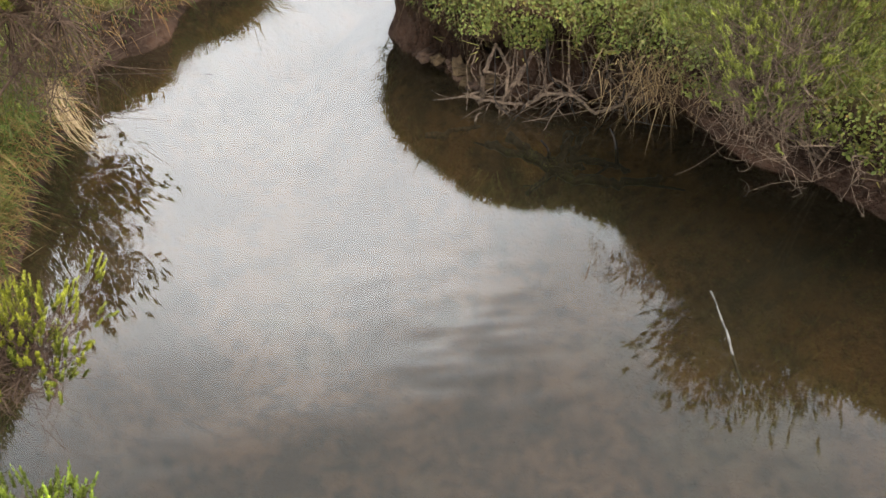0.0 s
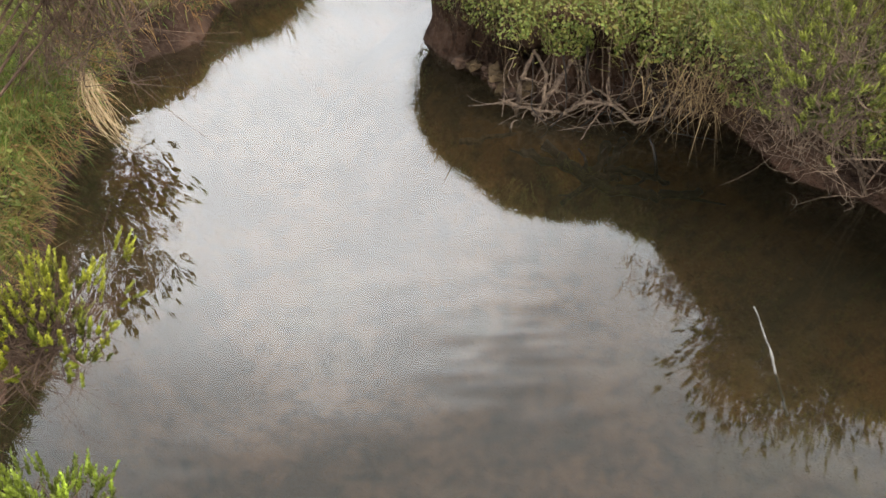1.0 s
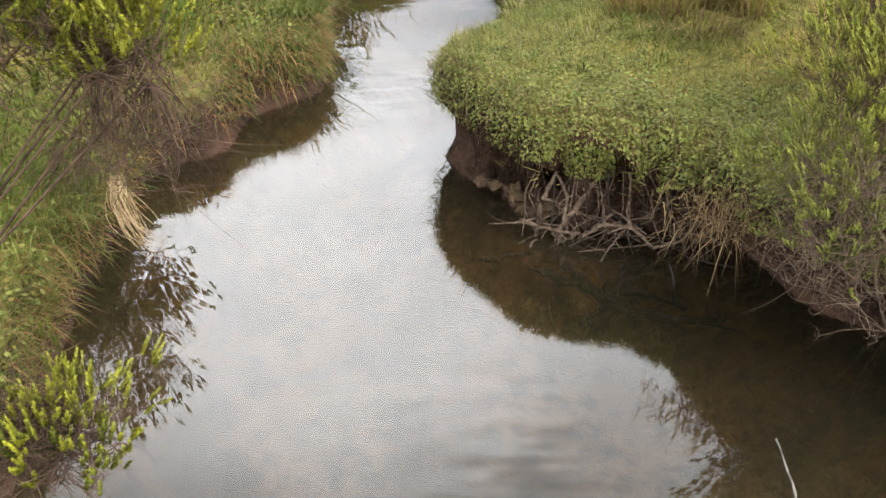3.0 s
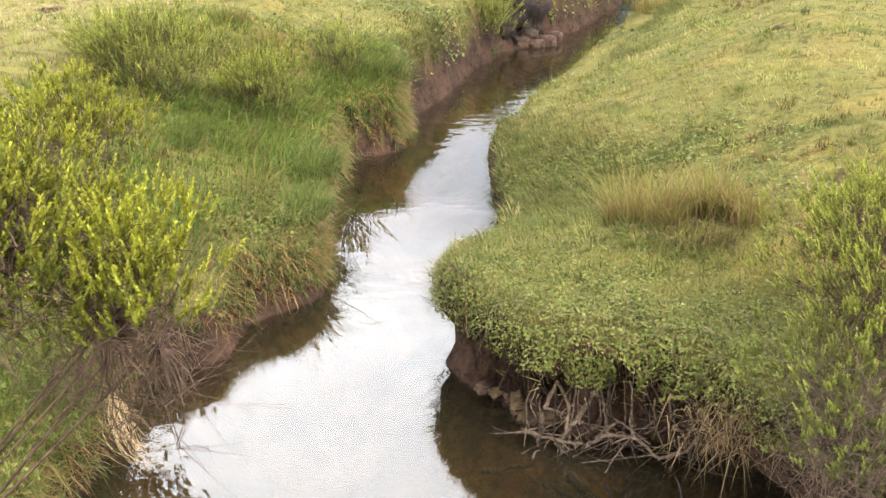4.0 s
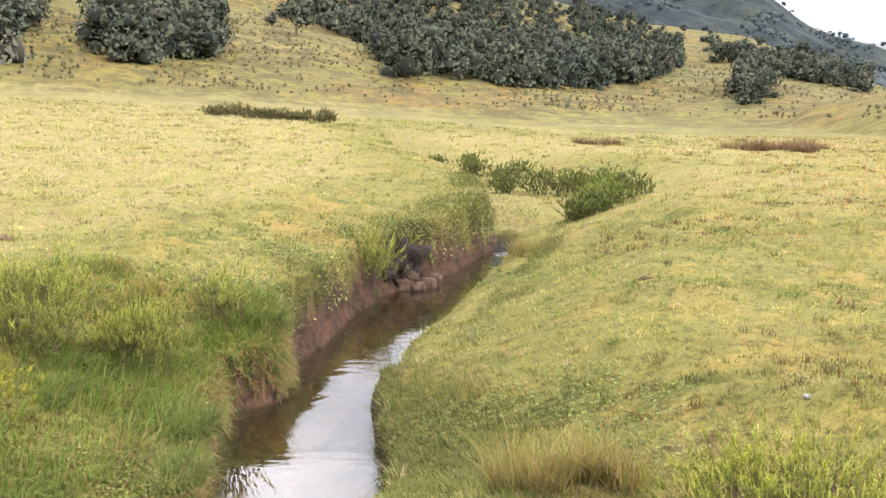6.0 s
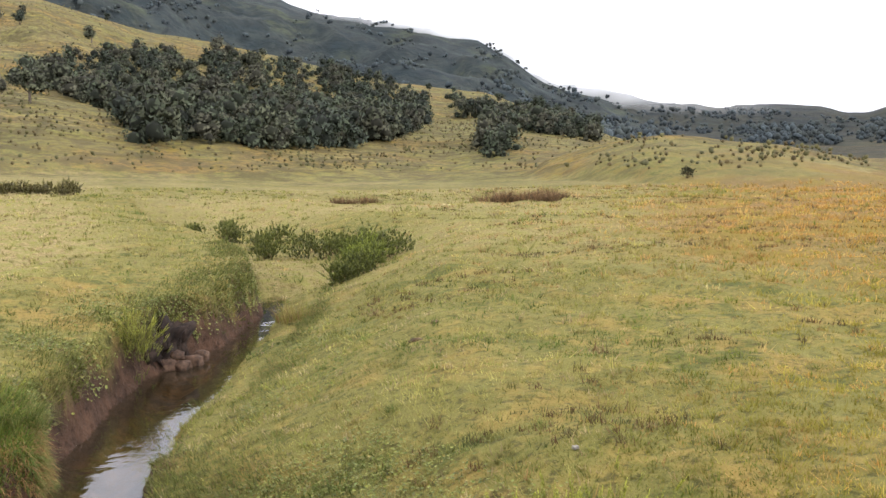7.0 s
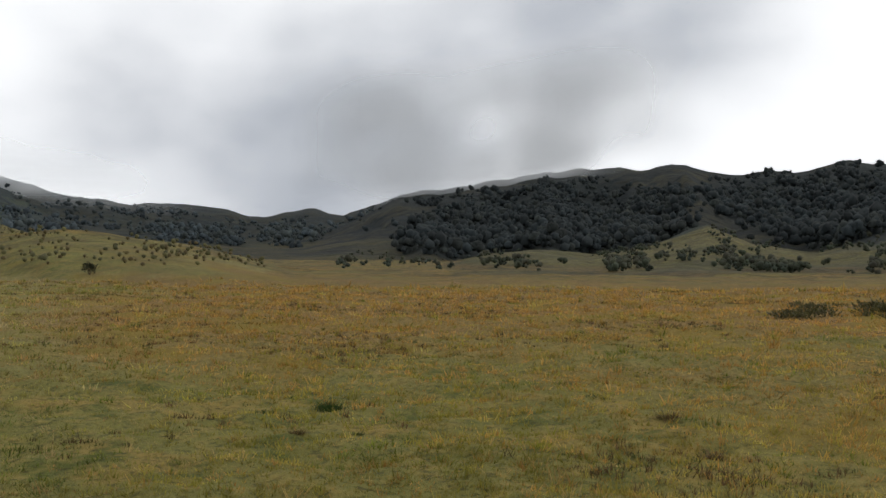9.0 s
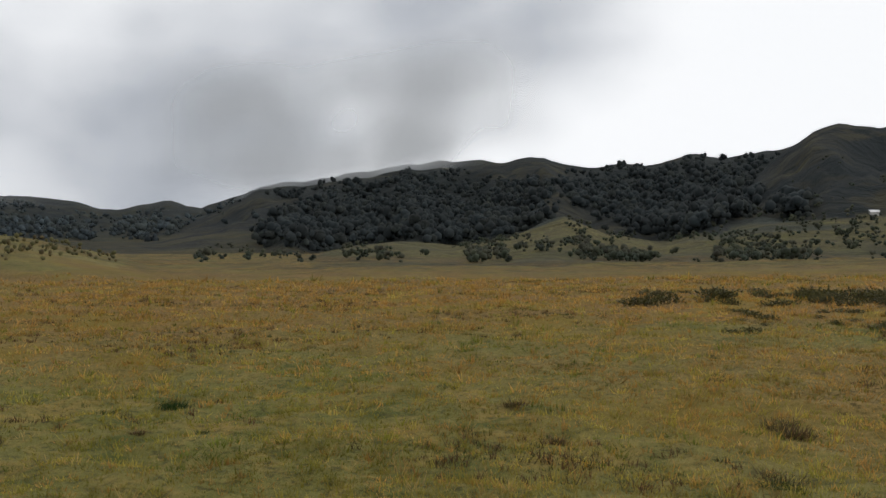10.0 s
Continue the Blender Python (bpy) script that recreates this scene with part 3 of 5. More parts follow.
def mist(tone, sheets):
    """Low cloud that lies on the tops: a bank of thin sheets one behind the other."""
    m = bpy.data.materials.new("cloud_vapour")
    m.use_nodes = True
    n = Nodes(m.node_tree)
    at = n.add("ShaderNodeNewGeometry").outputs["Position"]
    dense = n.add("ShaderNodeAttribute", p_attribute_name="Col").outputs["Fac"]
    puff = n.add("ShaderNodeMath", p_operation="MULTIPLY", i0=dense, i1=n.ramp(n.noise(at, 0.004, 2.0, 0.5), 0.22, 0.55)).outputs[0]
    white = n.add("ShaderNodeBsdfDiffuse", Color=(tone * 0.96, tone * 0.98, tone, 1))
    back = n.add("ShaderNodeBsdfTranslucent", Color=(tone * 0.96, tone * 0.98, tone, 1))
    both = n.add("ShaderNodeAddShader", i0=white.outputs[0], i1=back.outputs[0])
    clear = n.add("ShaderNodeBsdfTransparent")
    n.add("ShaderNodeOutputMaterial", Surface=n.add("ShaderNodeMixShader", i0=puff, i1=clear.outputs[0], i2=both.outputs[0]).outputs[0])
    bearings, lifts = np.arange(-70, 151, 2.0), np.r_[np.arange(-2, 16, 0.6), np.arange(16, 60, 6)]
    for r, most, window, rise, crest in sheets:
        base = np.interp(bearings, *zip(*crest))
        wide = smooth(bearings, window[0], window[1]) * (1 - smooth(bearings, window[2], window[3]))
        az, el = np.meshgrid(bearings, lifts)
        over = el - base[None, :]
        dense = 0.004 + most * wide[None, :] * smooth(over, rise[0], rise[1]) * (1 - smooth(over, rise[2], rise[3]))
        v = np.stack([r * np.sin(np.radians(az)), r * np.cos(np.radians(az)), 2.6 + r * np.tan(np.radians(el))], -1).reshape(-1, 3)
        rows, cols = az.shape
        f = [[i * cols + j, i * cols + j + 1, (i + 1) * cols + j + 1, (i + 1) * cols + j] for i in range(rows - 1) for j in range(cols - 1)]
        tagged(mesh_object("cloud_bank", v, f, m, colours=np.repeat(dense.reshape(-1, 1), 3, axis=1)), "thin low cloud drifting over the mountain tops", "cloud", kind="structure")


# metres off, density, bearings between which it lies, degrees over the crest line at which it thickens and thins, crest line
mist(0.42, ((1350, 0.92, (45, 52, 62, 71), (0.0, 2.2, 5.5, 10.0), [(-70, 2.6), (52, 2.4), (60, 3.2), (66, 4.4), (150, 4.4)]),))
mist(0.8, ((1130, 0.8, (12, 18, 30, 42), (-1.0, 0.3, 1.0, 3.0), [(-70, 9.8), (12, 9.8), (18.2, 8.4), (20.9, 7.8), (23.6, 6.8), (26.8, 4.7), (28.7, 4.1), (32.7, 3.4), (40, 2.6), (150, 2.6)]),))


# ---- growing things: tools ----
RNG = np.random.default_rng(7)


def thing(name, at, label, category, group="", kind=""):
    ob = new(name)
    ob.location = at
    return tagged(ob, label, category, group, kind)


def blade_arrays(base, height, width, lean, droop, colour, steps, tip_colour=None):
    """Tapering blades that rise from base, lean along the given way and bend under their weight."""
    n = len(base)
    side = np.stack([-np.sin(np.arctan2(lean[:, 1], lean[:, 0]) + RNG.normal(0, 0.5, n)), np.cos(np.arctan2(lean[:, 1], lean[:, 0]) + RNG.normal(0, 0.5, n)), np.zeros(n)], 1)
    verts, cols = [], []
    tip = colour if tip_colour is None else tip_colour
    for k in range(steps + 1):
        t = k / steps
        mid = base + np.c_[lean * (height * (0.35 * t + 0.65 * t * t))[:, None], height * (t - droop * t * t)]
        half = side * (width * 0.5 * (1 - 0.75 * t))[:, None]
        c = colour * (1 - t) + tip * t
        if k < steps:
            verts += [mid - half, mid + half]
            cols += [c, c]
        else:
            verts.append(mid)
            cols.append(c)
    per = 2 * steps + 1
    v = np.stack(verts, 1).reshape(-1, 3)
    c = np.stack(cols, 1).reshape(-1, 3)
    start = np.arange(n)[:, None] * per
    faces = []
    for k in range(steps - 1):
        faces += (start + np.array([2 * k, 2 * k + 1, 2 * k + 3, 2 * k + 2])).tolist()
    faces += (start + np.array([2 * steps - 2, 2 * steps - 1, 2 * steps])).tolist()
    return v, faces, c


def jitter(colour, n, amount=0.3):
    c = np.broadcast_to(np.asarray(colour, float), (n, 3))
    return np.clip(c * (1 + RNG.normal(0, amount, (n, 1))) * (1 + RNG.normal(0, amount * 0.35, (n, 3))), 0.004, 0.8)


def mixed(a, b, t):
    return np.asarray(a) * (1 - t[:, None]) + np.asarray(b) * t[:, None]


LUSH, PALE, STRAW = (0.175, 0.190, 0.040), (0.335, 0.305, 0.098), (0.45, 0.36, 0.195)


def strewn(n, weight):
    """Random places on the ground sheet, by weight for each of its faces: their place, normal, face and first corner."""
    p = weight * FIELD["area"]
    pick = RNG.choice(len(p), n, p=p / p.sum())
    q = FIELD["quads"][pick]
    u, v = RNG.random((n, 1)), RNG.random((n, 1))
    at = FIELD["at"]
    place = (at[q[:, 0]] * (1 - u) + at[q[:, 1]] * u) * (1 - v) + (at[q[:, 3]] * (1 - u) + at[q[:, 2]] * u) * v
    return place, FIELD["normal"][pick], q[:, 0]


def over_faces(values):
    return values[FIELD["quads"][:, 0]]


def turf():
    r, up = over_faces(FIELD["r"]), over_faces(FIELD["up"])
    mid = FIELD["at"][FIELD["quads"][:, 0]]
    az = np.degrees(np.arctan2(mid[:, 0], mid[:, 1]))
    bare = over_faces(FIELD["soil"]) > 0.5
    weight = (r > 1.2) & (r < 60) & (up < 0.6) & ~over_faces(FIELD["wet"]) & ~bare & (az > -40) & (az < 97)
    weight = weight / np.maximum(r, 2.2) ** 2.4 * (0.5 + 1.2 * grain(mid[:, 0] * 1.1, mid[:, 1] * 1.1, 71))
    # tufts of a dozen blades that share a colour, over a thin layer of single blades
    tufts, each, single = 34000, 11, 50000
    hub, hub_normal, hub_k = strewn(tufts, weight)
    one, one_normal, one_k = strewn(single, weight)
    shift = RNG.normal(0, 1, (tufts * each, 2)) * np.repeat(0.014 + 0.0030 * np.hypot(hub[:, 0], hub[:, 1]), each)[:, None]
    tilt = np.repeat(hub_normal, each, axis=0)
    drop = np.clip(-(tilt[:, :2] * shift).sum(1) / np.maximum(tilt[:, 2], 0.4), -0.1, 0.1)
    at = np.concatenate([np.repeat(hub, each, axis=0) + np.c_[shift, drop], one])
    normal, k = np.concatenate([tilt, one_normal]), np.concatenate([np.repeat(hub_k, each), one_k])
    x, y, m = at[:, 0], at[:, 1], len(at)

    def shared(values, lone):
        """One value for each tuft, and one for each single blade."""
        return np.concatenate([np.repeat(values, each, axis=0), lone])

    def dice():
        return shared(RNG.random(tufts), RNG.random(single))

    r, dry, brown = np.hypot(x, y), FIELD["dry"][k], FIELD["brown"][k]
    patch = np.clip(dry + 0.65 * fbm(x / 1.1, y / 1.1, 3, 74), 0, 1)
    c = mixed(LUSH, PALE, np.clip(dice() * 0.8 + 1.0 * fbm(x / 2.5, y / 2.0, 3, 76) + 0.10, 0, 1))
    fresh = smooth(fbm(x / 1.6 + 7, y / 1.0, 3, 75), 0.12, 0.34) * (1 - 0.6 * dry)
    c = np.where((dice() < 0.8 * fresh)[:, None], np.array((0.125, 0.165, 0.036)), c)
    c = np.where((dice() < 0.08 + 0.62 * patch)[:, None], np.where((dice() < 0.45)[:, None], np.array(STRAW) * 0.85, np.array(PALE)), c)
    c = np.where((dice() < 0.8 * brown)[:, None], np.where((dice() < 0.6)[:, None], np.array((0.42, 0.27, 0.115)), np.array((0.34, 0.24, 0.08))), c)
    c = c * (1 + np.array((0.22, 0.06, -0.35)) * smooth(np.degrees(np.arctan2(x, y)), 22, 48)[:, None])
    c = c * (0.74 + 0.30 * smooth(fbm(x / 0.45, y / 0.45, 3, 78), -0.35, 0.35) + 0.26 * smooth(fbm(x / 1.3, y / 0.8, 3, 79), -0.3, 0.3))[:, None]
    c = np.clip(c * np.exp(shared(RNG.normal(0, 0.15, (tufts, 1)), RNG.normal(0, 0.15, (single, 1))) + RNG.normal(0, 0.08, (m, 1))), 0.01, 0.7)
    tall = shared(np.exp(RNG.normal(0, 0.45, tufts)), RNG.uniform(0.6, 1.2, single))
    h = (0.026 + 0.0016 * r) * tall * RNG.uniform(0.6, 1.2, m) * (1 + 0.5 * brown)
    wide = 0.0036 + 0.0010 * r
    a = RNG.uniform(0, 2 * np.pi, m)
    spread = np.concatenate([shift / np.repeat(0.014 + 0.0030 * np.hypot(hub[:, 0], hub[:, 1]), each)[:, None] * 0.35, np.zeros((single, 2))])
    lean = np.stack([np.cos(a), np.sin(a)], 1) * RNG.uniform(0.1, 0.8, m)[:, None] + spread + normal[:, :2] * 0.8
    # each blade runs from a darker foot to a lighter tip
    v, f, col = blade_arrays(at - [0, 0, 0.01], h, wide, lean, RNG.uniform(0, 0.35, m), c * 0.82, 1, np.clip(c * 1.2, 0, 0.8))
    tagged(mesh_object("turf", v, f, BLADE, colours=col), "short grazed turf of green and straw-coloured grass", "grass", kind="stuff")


def gather(name, label, category, parts, mat):
    verts, faces, cols, k = [], [], [], 0
    for v, f, c in parts:
        verts.append(v), cols.append(c)
        faces += [[i + k for i in face] for face in f]
        k += len(v)
    tagged(mesh_object(name, np.concatenate(verts), faces, mat, colours=np.clip(np.concatenate(cols), 0.003, 0.8)), label, category, kind="stuff")


def belt(n, side, y0, y1, reach, z_low=0.1, fade=1.0, clump=None, hold=0.3):
    """Places on one bank, thicker towards the water."""
    d = over_faces(FIELD[side])
    mid = FIELD["at"][FIELD["quads"][:, 0]]
    ok = (d > 0.0) & (d < reach) & (mid[:, 1] > y0) & (mid[:, 1] < y1) & (mid[:, 2] > z_low) & ~over_faces(FIELD["wet"])
    weight = ok * (1 - np.clip(d / reach, 0, 1)) ** fade
    if clump:
        weight = weight * (hold + 1.5 * smooth(grain(mid[:, 0] * clump[0], mid[:, 1] * clump[0], clump[1]), 0.3, 0.75))
    at, normal, k = strewn(n, weight)
    return at, normal, FIELD[side][k], FIELD["way"][k]


def round_about(m, low, high):
    a = RNG.uniform(0, 2 * np.pi, m)
    return np.stack([np.cos(a), np.sin(a)], 1) * RNG.uniform(low, high, m)[:, None]


def bank_grass():
    parts = []
    # long grass beside the pool, bending over the water
    at, normal, d, out = belt(46000, "dl", 0.8, 8.9, 1.9, 0.14, 0.6, (1.9, 81), 0.5)
    m = len(at)
    c = mixed((0.115, 0.205, 0.034), (0.28, 0.325, 0.072), RNG.random(m))
    tan = 0.08 + 0.4 * smooth(fbm(at[:, 0] / 0.9, at[:, 1] / 0.9, 3, 84), 0.0, 0.4)
    c = np.where((RNG.random(m) < tan)[:, None], np.array((0.33, 0.25, 0.125)), c)
    h = RNG.uniform(0.08, 0.26, m) * (0.5 + 0.9 * grain(at[:, 0] * 1.4, at[:, 1] * 1.4, 83)) * (1 - 0.5 * smooth(d, 0.9, 1.9)) * (0.45 + 0.55 * smooth(d, 0.05, 0.6))
    # here too the colour lightens from foot to tip
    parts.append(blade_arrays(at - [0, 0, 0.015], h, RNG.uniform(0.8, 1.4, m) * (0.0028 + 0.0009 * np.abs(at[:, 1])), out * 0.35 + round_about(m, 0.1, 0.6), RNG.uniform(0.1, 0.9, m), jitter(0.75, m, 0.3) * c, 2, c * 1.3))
    # its dry fringe, hanging down to the water
    at, normal, d, out = belt(15000, "dl", 0.8, 8.9, 0.26, 0.05, 0.2, (2.3, 85), 0.35)
    m = len(at)
    c = mixed((0.24, 0.125, 0.05), (0.52, 0.34, 0.145), RNG.random(m))
    c = np.where((RNG.random(m) < 0.45)[:, None], np.array((0.15, 0.20, 0.05)), c)
    parts.append(blade_arrays(at, RNG.uniform(0.04, 0.14, m), RNG.uniform(0.8, 1.4, m) * (0.0022 + 0.0007 * np.abs(at[:, 1])), out * 0.5 + round_about(m, 0.2, 1.1), RNG.uniform(0.7, 2.0, m), jitter(1, m, 0.25) * c, 3, c * 1.1))
    # the steep grassy slopes farther up the stream
    for side, y0, y1, n, low in (("dl", 8.6, 22, 17000, 0.42), ("dr", 4.0, 20, 16000, 0.20)):
        at, normal, d, out = belt(n, side, y0, y1, 1.1, low, 0.8, (0.9, 86), 0.25)
        m = len(at)
        c = mixed((0.085, 0.12, 0.025), (0.22, 0.215, 0.062), RNG.random(m))
        c = np.where((RNG.random(m) < 0.08)[:, None], np.array((0.24, 0.19, 0.09)), c)
        parts.append(blade_arrays(at - [0, 0, 0.01], RNG.uniform(0.04, 0.17, m), 0.003 + 0.0006 * at[:, 1], out * 0.5 + round_about(m, 0.1, 0.5), RNG.uniform(0.2, 1.3, m), jitter(1, m, 0.3) * c, 2, c * 1.15))
    # dry stems and rootlets that hang from the undercut turf
    at, normal, d, out = belt(2200, "dr", 1.7, 4.9, 0.2, 0.30, 0.5, (2.2, 88), 0.02)
    m = len(at)
    c = mixed((0.12, 0.075, 0.04), (0.42, 0.32, 0.18), RNG.random(m))
    parts.append(blade_arrays(at, RNG.uniform(0.04, 0.20, m), RNG.uniform(0.002, 0.0045, m), out * 0.35 + round_about(m, 0.2, 1.4), RNG.uniform(0.8, 2.4, m), c, 3, c * 1.1))
    # a thick curtain of straw where the lip juts out most
    m = 260
    t = RNG.normal(0, 1, m)
    at = np.c_[0.88 + 0.08 * t, 2.95 - 0.04 * t + RNG.normal(0, 0.04, m), RNG.uniform(0.36, 0.54, m)]
    c = mixed((0.11, 0.07, 0.035), (0.38, 0.27, 0.14), RNG.random(m))
    parts.append(blade_arrays(at, RNG.uniform(0.05, 0.20, m), RNG.uniform(0.003, 0.005, m), np.array((-0.15, -0.25)) + round_about(m, 0.1, 1.5), RNG.uniform(0.6, 2.2, m), c, 3, c * 1.1))
    # green blades among the herbs at the lip
    at, normal, d, out = belt(7000, "dr", 1.9, 5.2, 0.9, 0.3, 0.6, (1.6, 89), 0.3)
    m = len(at)
    c = mixed((0.12, 0.17, 0.03), (0.27, 0.27, 0.075), RNG.random(m))
    parts.append(blade_arrays(at, RNG.uniform(0.04, 0.12, m), RNG.uniform(0.0025, 0.0045, m), out * 0.3 + round_about(m, 0.1, 0.7), RNG.uniform(0.1, 0.9, m), c, 3, c * 1.15))
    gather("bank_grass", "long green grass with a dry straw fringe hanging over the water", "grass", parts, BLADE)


def leaf_arrays(at, size, up, colour, sides=6):
    """Round leaves, slightly cupped, that face along up."""
    n = len(at)
    up = up / np.linalg.norm(up, axis=1)[:, None]
    a = np.cross(up, RNG.normal(0, 1, (n, 3)))
    a /= np.linalg.norm(a, axis=1)[:, None]
    b = np.cross(up, a)
    ring = [at + (a * np.cos(2 * np.pi * k / sides) + b * np.sin(2 * np.pi * k / sides) * 0.85) * size[:, None] + up * (size * 0.22)[:, None] for k in range(sides)]
    v = np.stack([at] + ring, 1).reshape(-1, 3)
    start = np.arange(n)[:, None, None] * (sides + 1)
    tri = np.array([(0, 1 + k, 1 + (k + 1) % sides) for k in range(sides)])
    return v, (start + tri[None]).reshape(-1, 3).tolist(), np.repeat(colour, sides + 1, axis=0)


def herbs():
    parts = []
    for side, n, y0, y1, reach, fade, small, large, clump, hold in (("dr", 3600, 1.9, 4.6, 0.9, 0.8, 0.005, 0.010, (1.7, 91), 0.0), ("dr", 26000, 1.9, 5.2, 0.85, 1.0, 0.003, 0.0075, (1.3, 92), 0.35), ("dl", 7000, 1.0, 8.4, 1.5, 0.5, 0.005, 0.015, (1.5, 93), 0.05),
                                                                 ("dr", 5000, 4.5, 13.5, 1.7, 0.4, 0.006, 0.015, (1.1, 94), 0.05), ("dl", 4500, 8.6, 18, 1.4, 0.4, 0.010, 0.022, (1.1, 95), 0.05)):
        at, normal, d, out = belt(n, side, y0, y1, reach, 0.24, fade, clump, hold)
        m = len(at)
        c = mixed((0.13, 0.165, 0.030), (0.34, 0.36, 0.085), RNG.random(m) ** 1.2)
        c = np.where((RNG.random(m) < 0.05)[:, None], np.array((0.32, 0.26, 0.06)), c)
        parts.append(leaf_arrays(at + normal * RNG.uniform(0.004, 0.045, (m, 1)), RNG.uniform(small, large, m), normal * 0.8 + [0, 0, 0.7] + RNG.normal(0, 0.35, (m, 3)), jitter(1, m, 0.25) * c, 5))
    gather("herb_leaves", "carpet of small round green leaves over the bank", "herbs", parts, LEAF)


def tube_arrays(path, radii, sides=5):
    path = np.asarray(path, float)
    n = len(path)
    way = np.gradient(path, axis=0)
    way /= np.linalg.norm(way, axis=1)[:, None] + 1e-9
    ref = np.where(np.abs(way[:, 2:3]) > 0.9, np.array([[1.0, 0, 0]]), np.array([[0, 0, 1.0]]))
    a = np.cross(way, ref)
    a /= np.linalg.norm(a, axis=1)[:, None] + 1e-9
    b = np.cross(way, a)
    r = np.asarray(radii, float)[:, None]
    rings = [path + (a * math.cos(2 * math.pi * k / sides) + b * math.sin(2 * math.pi * k / sides)) * r for k in range(sides)]
    v = np.stack(rings, 1).reshape(-1, 3)
    faces = [[i * sides + k, i * sides + (k + 1) % sides, (i + 1) * sides + (k + 1) % sides, (i + 1) * sides + k] for i in range(n - 1) for k in range(sides)]
    faces += [list(range(sides))[::-1], [(n - 1) * sides + k for k in range(sides)]]
    return v, faces


class Heap:
    """Gathers vertices, faces and colours into one mesh."""

    def __init__(self):
        self.v, self.f, self.c, self.n = [], [], [], 0

    def put(self, v, f, c=None):
        self.v.append(v)
        self.f += [[i + self.n for i in face] for face in f]
        if c is not None:
            self.c.append(c)
        self.n += len(v)

    def make(self, name, mat, parent=None, label="", soft=False):
        return mesh_object(name, np.concatenate(self.v), self.f, mat, parent, label, np.clip(np.concatenate(self.c), 0.002, 0.8) if self.c else None, soft)


def curve(a, b, bend, n=6):
    """A bent line from a to b; bend is how far its middle is pushed aside."""
    t = np.linspace(0, 1, n)[:, None]
    return np.asarray(a) * (1 - t) + np.asarray(b) * t + np.asarray(bend) * (4 * t * (1 - t))


def needles(heap, foot, way, length, count, leaf, colour, rng):
    """One plume: a thin axis set all round with narrow leaves that point up and out."""
    way = way / np.linalg.norm(way)
    t = np.sort(rng.random(count)) ** 0.8
    side = np.cross(rng.normal(0, 1, (count, 3)), way)
    side /= np.linalg.norm(side, axis=1)[:, None] + 1e-9
    at = foot + way * (t * length)[:, None]
    size = leaf * (1.15 - 0.6 * t)
    tip = at + (way * 0.9 + side * 0.62) * size[:, None]
    across = np.cross(way, side) * (size * 0.26)[:, None]
    v = np.stack([at - across, at + across, tip], 1).reshape(-1, 3)
    f = (np.arange(count)[:, None] * 3 + np.arange(3)).tolist()
    # leaves are darker towards the plume's foot, lighter towards its tip
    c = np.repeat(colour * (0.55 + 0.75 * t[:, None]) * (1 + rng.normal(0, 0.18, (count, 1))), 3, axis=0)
    heap.put(v, f, c)


